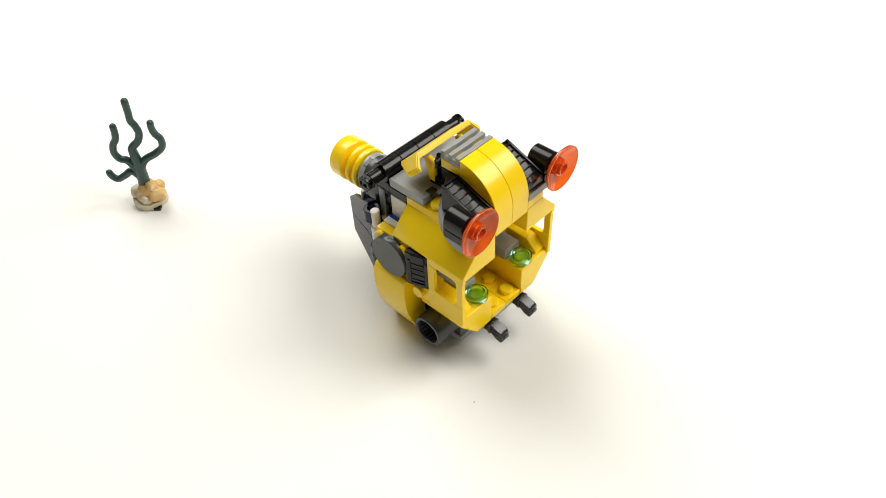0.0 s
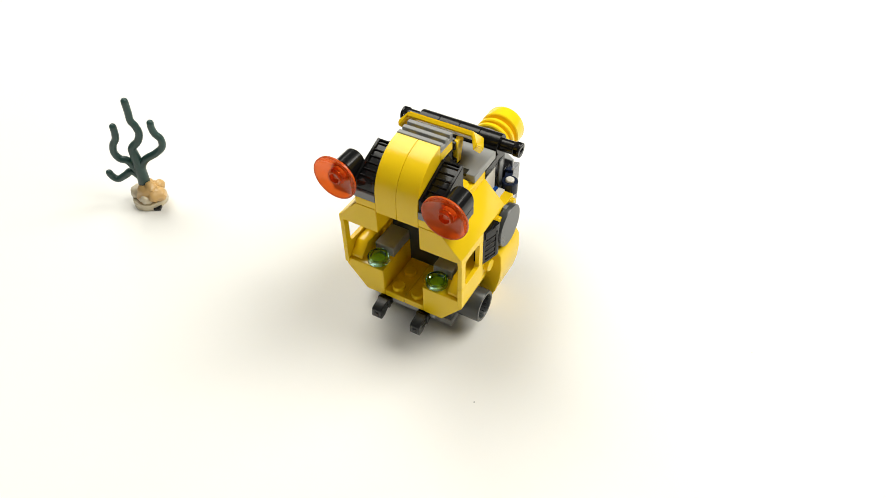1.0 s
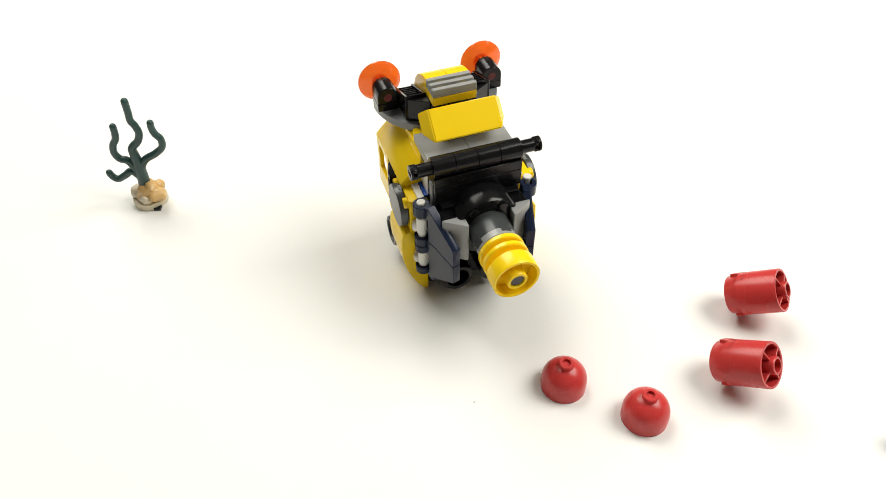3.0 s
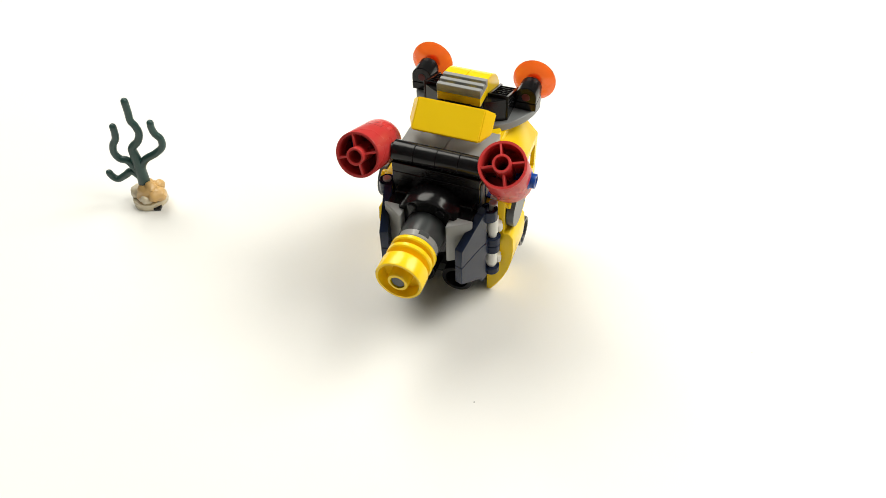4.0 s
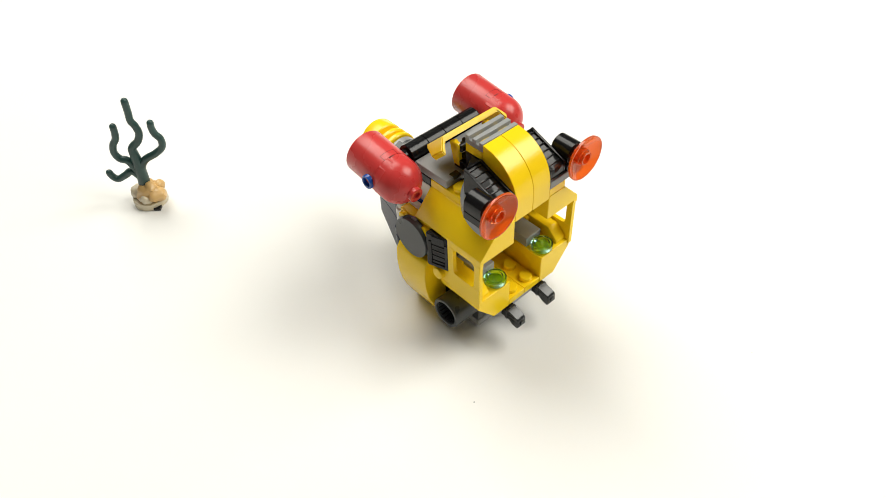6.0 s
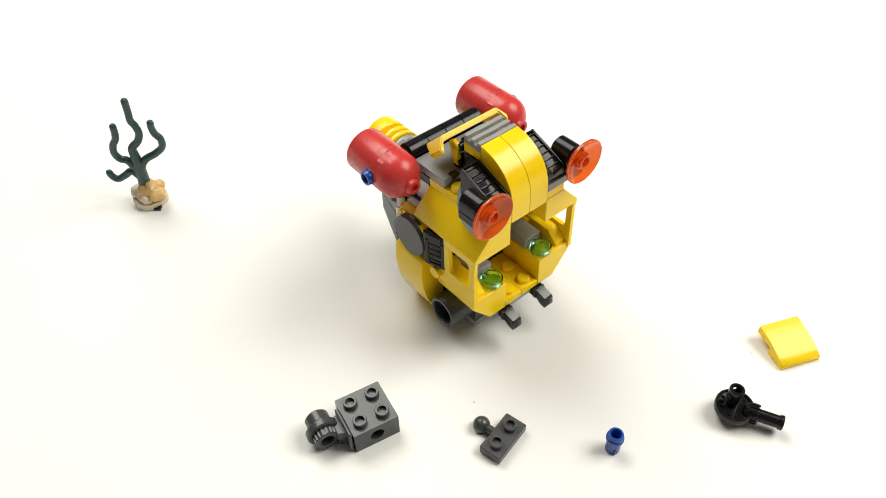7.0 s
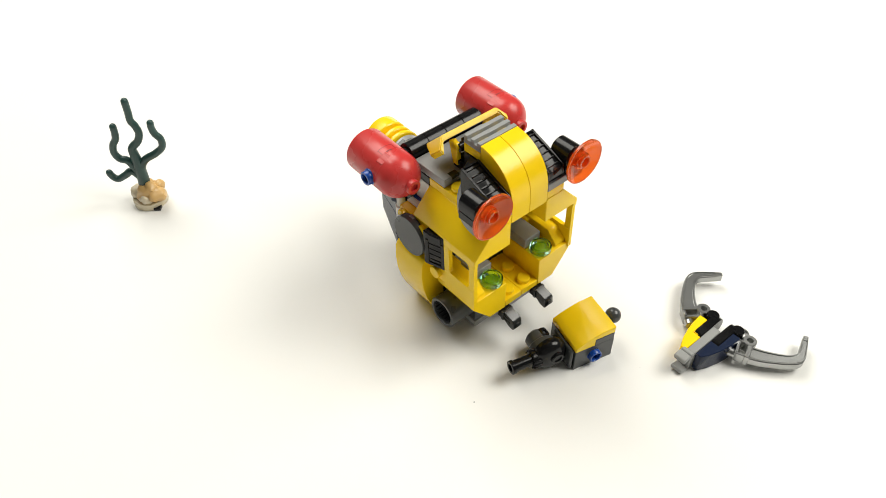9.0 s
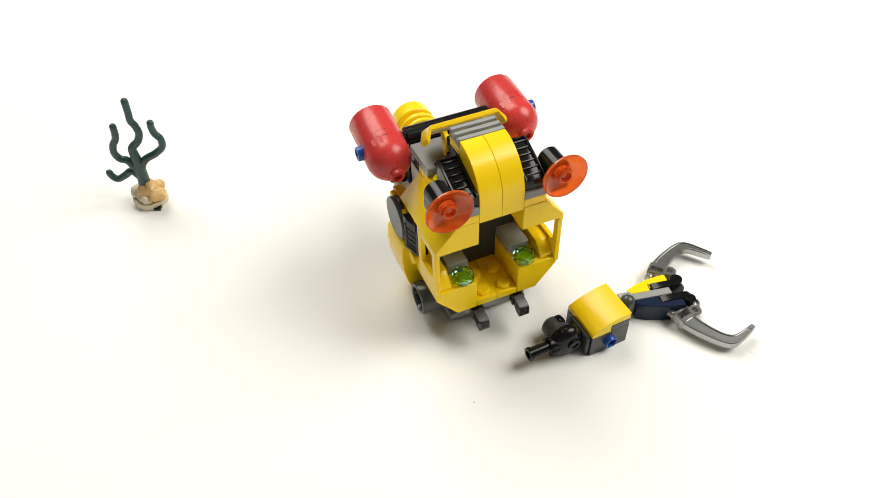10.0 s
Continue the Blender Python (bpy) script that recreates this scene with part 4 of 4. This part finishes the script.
def motions():
    walk(robot, [(r[0], robot_pose(r)) for r in ROBOT])
    later = [r for r in ROBOT if r[0] >= 3.6]
    on_dome, on_pin = mm(0, 0, -1.2, 180), {1: mm(5.0, 0, 0, 0, 90), -1: mm(-5.0, 0, 0, 0, -90)}
    # loose tank pieces glide in, then are fitted on the split pins
    loose_cyl = {-1: [(0.0, 230, 110), (1.7, 185, 150), (2.0, 168.2, 168.8), (2.1, 160.5, 172.5), (2.2, 160.5, 172.5), (2.3, 159.5, 175.5), (2.4, 155.2, 178), (2.5, 150.7, 180), (2.6, 150.7, 180), (2.7, 143.5, 184)],
                 1: [(0.0, 200, 60), (1.7, 155, 100), (2.0, 145.6, 124.2), (2.1, 139.3, 130), (2.2, 139.3, 130), (2.3, 137, 132.8), (2.4, 133.8, 136.3), (2.5, 130.6, 141.2), (2.6, 130.6, 141.4), (2.7, 121.7, 147.3)]}
    loose_dome = {-1: [(0.0, 0, 40), (1.7, 4, 85), (2.0, 4, 104), (2.1, 3.8, 109.3), (2.2, 3.8, 109.3), (2.3, 3.8, 115.2), (2.4, 4.6, 118.7), (2.5, 5.6, 124), (2.6, 5.6, 124.1), (2.7, 7.1, 130)],
                  1: [(0.0, 84, 40), (1.7, 78, 85), (2.0, 74, 104.5), (2.1, 72.4, 109.5), (2.2, 72.4, 109.5), (2.3, 71.1, 112.5), (2.4, 69.3, 117), (2.5, 66.7, 124), (2.6, 66.7, 124.2), (2.7, 62.8, 129.4)]}
    # each tank is put together lying on the table, then fitted on its split pin
    lying = {1: mm(88, 158, 8.0, 90, 0, 60), -1: mm(96, 186, 8.0, 90, 0, 75)}
    near_dome = {1: mm(70, 146, 0, 0, 0, 12), -1: mm(62, 168, 0, 0, 0, 12)}
    near_pin = {1: mm(112, 140, 4.7), -1: mm(124, 168, 4.7)}
    for s, cy, do, pn in ((1, cylinder_l, dome_l, pin_l), (-1, cylinder_r, dome_r, pin_r)):
        rows = slide(cy, [(t, x - 1.2, y + 0.5) for t, x, y in loose_cyl[s]], 5.85, 25)
        rows += between(2.7, rows[-1][1], 3.2, lying[s], 4, 3) + [(3.2, lying[s]), (3.5, lying[s])]
        rows += between(3.5, lying[s], 3.6, tank_pose(GAP_ROW, s), 3, 15)
        walk(cy, rows + [(r[0], tank_pose(r, s)) for r in later])
        rows = slide(do, loose_dome[s], 0, 12)
        rows += between(2.7, rows[-1][1], 3.2, near_dome[s], 3) + [(3.2, near_dome[s])]
        rows += between(3.2, near_dome[s], 3.3, lying[s] @ on_dome, 3, 6) + [(3.3, lying[s] @ on_dome), (3.5, lying[s] @ on_dome)]
        rows += between(3.5, lying[s] @ on_dome, 3.6, tank_pose(GAP_ROW, s) @ on_dome, 3, 15)
        walk(do, rows + [(r[0], tank_pose(r, s) @ on_dome) for r in later])
        m0 = mm(210, 80 + 25 * s, 4.7)
        rows = [(0.0, m0), (2.7, m0)] + between(2.7, m0, 3.2, near_pin[s], 3) + [(3.2, near_pin[s])]
        rows += between(3.2, near_pin[s], 3.3, lying[s] @ on_pin[s], 3, 6) + [(3.3, lying[s] @ on_pin[s]), (3.5, lying[s] @ on_pin[s])]
        rows += between(3.5, lying[s] @ on_pin[s], 3.6, tank_pose(GAP_ROW, s) @ on_pin[s], 3, 15)
        walk(pn, rows + [(r[0], tank_pose(r, s) @ on_pin[s]) for r in later])

    # forearm: loose pieces, then one assembly
    arm = [(7.7, 49.8, 170.2, 24.5), (9.7, 49.8, 170.2, 24.5), (9.8, 53.4, 174.2, 25.5), (9.9, 53.4, 174.2, 25.5), (10.0, 56.3, 176.2, 25.5)]
    loose = ((joint_brick, mm(0, 0, 0), 0, 15.3, [(0.0, -60, 60), (5.7, -60, 60), (6.5, -46, 122, 32), (6.8, -35.8, 135.2, 30), (6.9, -30.9, 137.6, 29), (7.0, -26.8, 139.3, 28), (7.1, -18.2, 146.6, 23), (7.2, -18, 146.8, 23), (7.3, -3, 151, 18), (7.4, 4.5, 152.6, 16), (7.5, 11.7, 152.7), (7.6, 11.7, 152.7)]),
             (ball_plate, mm(4, 0, 9.6), 2.0 - 1.4, 155, [(0.0, 15, 50), (5.7, 15, 50), (6.5, 5, 110, 138), (6.8, 11, 126.7, 140), (6.9, 15, 128.7, 141), (7.0, 18.5, 131.4, 142), (7.1, 21.4, 140, 147), (7.2, 21.6, 140.4, 147), (7.3, 28.5, 146, 151), (7.4, 32.6, 148.8, 156), (7.5, 35.6, 149.2, 160), (7.6, 36.4, 149.5, 160)]),
             (pin_arm, mm(0, -5.0, 4.8, 90), 4.6, 0, [(0.0, 50, 50), (5.7, 50, 50), (6.5, 50, 110), (6.8, 53, 123.7), (6.9, 53.8, 125.5), (7.0, 54.4, 127.8), (7.1, 51.6, 132), (7.2, 51.4, 132.1), (7.3, 49, 138), (7.4, 47.7, 142), (7.5, 50.4, 146), (7.6, 50.4, 146.2)]),
             (black_joint, mm(-14.8, -4.0, 7.0, -90, 0, 0), 2.2, 142, [(0.0, 190, 60), (5.7, 190, 60), (6.5, 112, 124), (6.8, 100, 134.1, 142), (6.9, 98, 137, 148), (7.0, 97, 139.7, 155), (7.1, 92.5, 145, 170), (7.2, 92.3, 145.2, 172), (7.3, 87, 150, 176), (7.4, 82.5, 153, 182), (7.5, 71, 154, 218), (7.6, 70.6, 154, 220)]),
             (curved_slope, mm(0, 0, 9.7), 0, 106, [(0.0, 230, 120), (5.7, 230, 120), (6.5, 152, 166), (6.8, 134.8, 167.9), (6.9, 129, 167.5), (7.0, 125.2, 167.1), (7.1, 117, 166.5), (7.2, 116.7, 166.4), (7.3, 110, 164.5), (7.4, 106.7, 163.3), (7.5, 98.6, 162.6), (7.6, 98.4, 162.8)]))
    for ob, fit, z, turn, path in loose:
        rows = slide(ob, path, z, turn)
        joined = [(t, mm(x, y, 0, 0, 0, a) @ fit) for t, x, y, a in arm]
        rows += between(7.6, rows[-1][1], 7.7, joined[0][1], 3, 0) + joined
        walk(ob, rows)

    # gripper: loose pieces, then one assembly
    grip = [(9.0, 92, 166, 39), (9.1, 86.1, 170.6, 36), (9.2, 82.0, 179.0, 30.5), (9.3, 81.7, 179.5, 29.5), (9.4, 77.8, 182.4, 27), (9.5, 73.1, 185.1, 24.5), (9.7, 73.1, 185.1, 24.5), (9.8, 73.8, 188.2, 19.5), (9.9, 73.8, 188.2, 19.5), (10.0, 78.3, 188.8, 12)]
    settle = {claw_up.name: mm(-1.0, 1.2, 0, 0, 0, -3), claw_down.name: mm(-0.5, 0.2, 0, 0, 0, 1.5)}
    pieces = ((claw_up, mm(10.2, 9.2, 1.0), 0, -44, 0, [(7.8, 169, 186.4), (8.0, 161.6, 189), (8.1, 157, 186.5), (8.3, 151, 184), (8.4, 144.5, 185.5), (8.6, 140.5, 185.5), (8.7, 137, 184.5), (8.9, 130, 186.5)]),
              (claw_down, mm(10.4, -10.5, 1.0, 0, 0, -17), 6.0, 166, 180, [(7.8, 31.8, 106.4), (8.0, 42.8, 109.5), (8.1, 54, 114.5), (8.3, 52, 122), (8.4, 57, 127), (8.6, 66, 130), (8.7, 72, 137.5), (8.9, 78, 141)]),
              (bar_a, mm(8.6, 0.75, 4.4, 90, 0, 180), 0, 50, 0, [(7.8, -13, 110.7), (8.0, -0.5, 117.3), (8.1, 11.2, 121.9), (8.3, 18.5, 127), (8.4, 28.3, 131.9), (8.6, 39.4, 137.9), (8.7, 46.1, 142.2), (8.9, 52.3, 148.2)]),
              (bar_b, mm(9.4, -2.65, 4.4, -90, 0, 180), 0, -28, 0, [(7.8, 157.1, 152.1), (8.0, 152.8, 157), (8.1, 148.4, 160.6), (8.3, 145.4, 162.2), (8.4, 138.6, 163.7), (8.6, 133.3, 165.6), (8.7, 128.1, 169.1), (8.9, 124.8, 170.3)]),
              (yellow_bow, mm(0.3, 0.75, 4.2, -90, 0, 0), 6.4, 87, 180, [(7.8, 67.2, 105.4), (8.0, 80, 107.5), (8.1, 81.4, 113.4), (8.3, 79.3, 117.7), (8.4, 81.3, 123.5), (8.6, 84.8, 126.2), (8.7, 86.9, 130.8), (8.9, 87.1, 136.6)]),
              (navy_bow, mm(1.8, -2.65, 4.2, 90, 0, 0), 0, -76, 0, [(7.8, 101, 104), (8.0, 106, 106.6), (8.1, 103.4, 114.6), (8.3, 104, 118.5), (8.4, 102.9, 124.3), (8.6, 98.4, 133), (8.7, 96.6, 136), (8.9, 97, 141.4)]),
              (socket_plate, mm(-2.2, -2.55, 4.4, 90, 0, 180), 0, -39, 0, [(7.8, 143.6, 113.2), (8.0, 144.4, 123), (8.1, 134.3, 127.7), (8.3, 134.5, 132.5), (8.4, 131.3, 135), (8.6, 127.8, 142.2), (8.7, 122.4, 147.4), (8.9, 116.3, 153.2)]))
    for ob, fit, z, turn, rx, path in pieces:
        t0, x0, y0 = path[0]
        dx, dy = x0 - path[3][1], y0 - path[3][2]
        far = [(0.0, x0 + dx * 2 + (60 if x0 > 120 else 0), y0 + dy * 2 - 60), (7.6, x0 + dx * 0.8 + (15 if x0 > 120 else 0), y0 + dy * 0.8 - 14)]
        rows = slide(ob, far + path[:3], z, turn, rx)
        rows += [(8.2, rows[-1][1])] + slide(ob, path[3:5], z, turn, rx) + slide(ob, [(8.5, *path[5][1:])] + path[5:7] + [(8.8, *path[7][1:])] + path[7:], z, turn, rx)
        joined = [(t, mm(x, y, 0, 0, 0, a) @ fit @ (settle.get(ob.name, mm(0, 0, 0)) if t > 9.45 else mm(0, 0, 0))) for t, x, y, a in grip]
        rows += between(8.9, rows[-1][1], 9.0, joined[0][1], 3, 0) + joined
        walk(ob, rows)


motions()
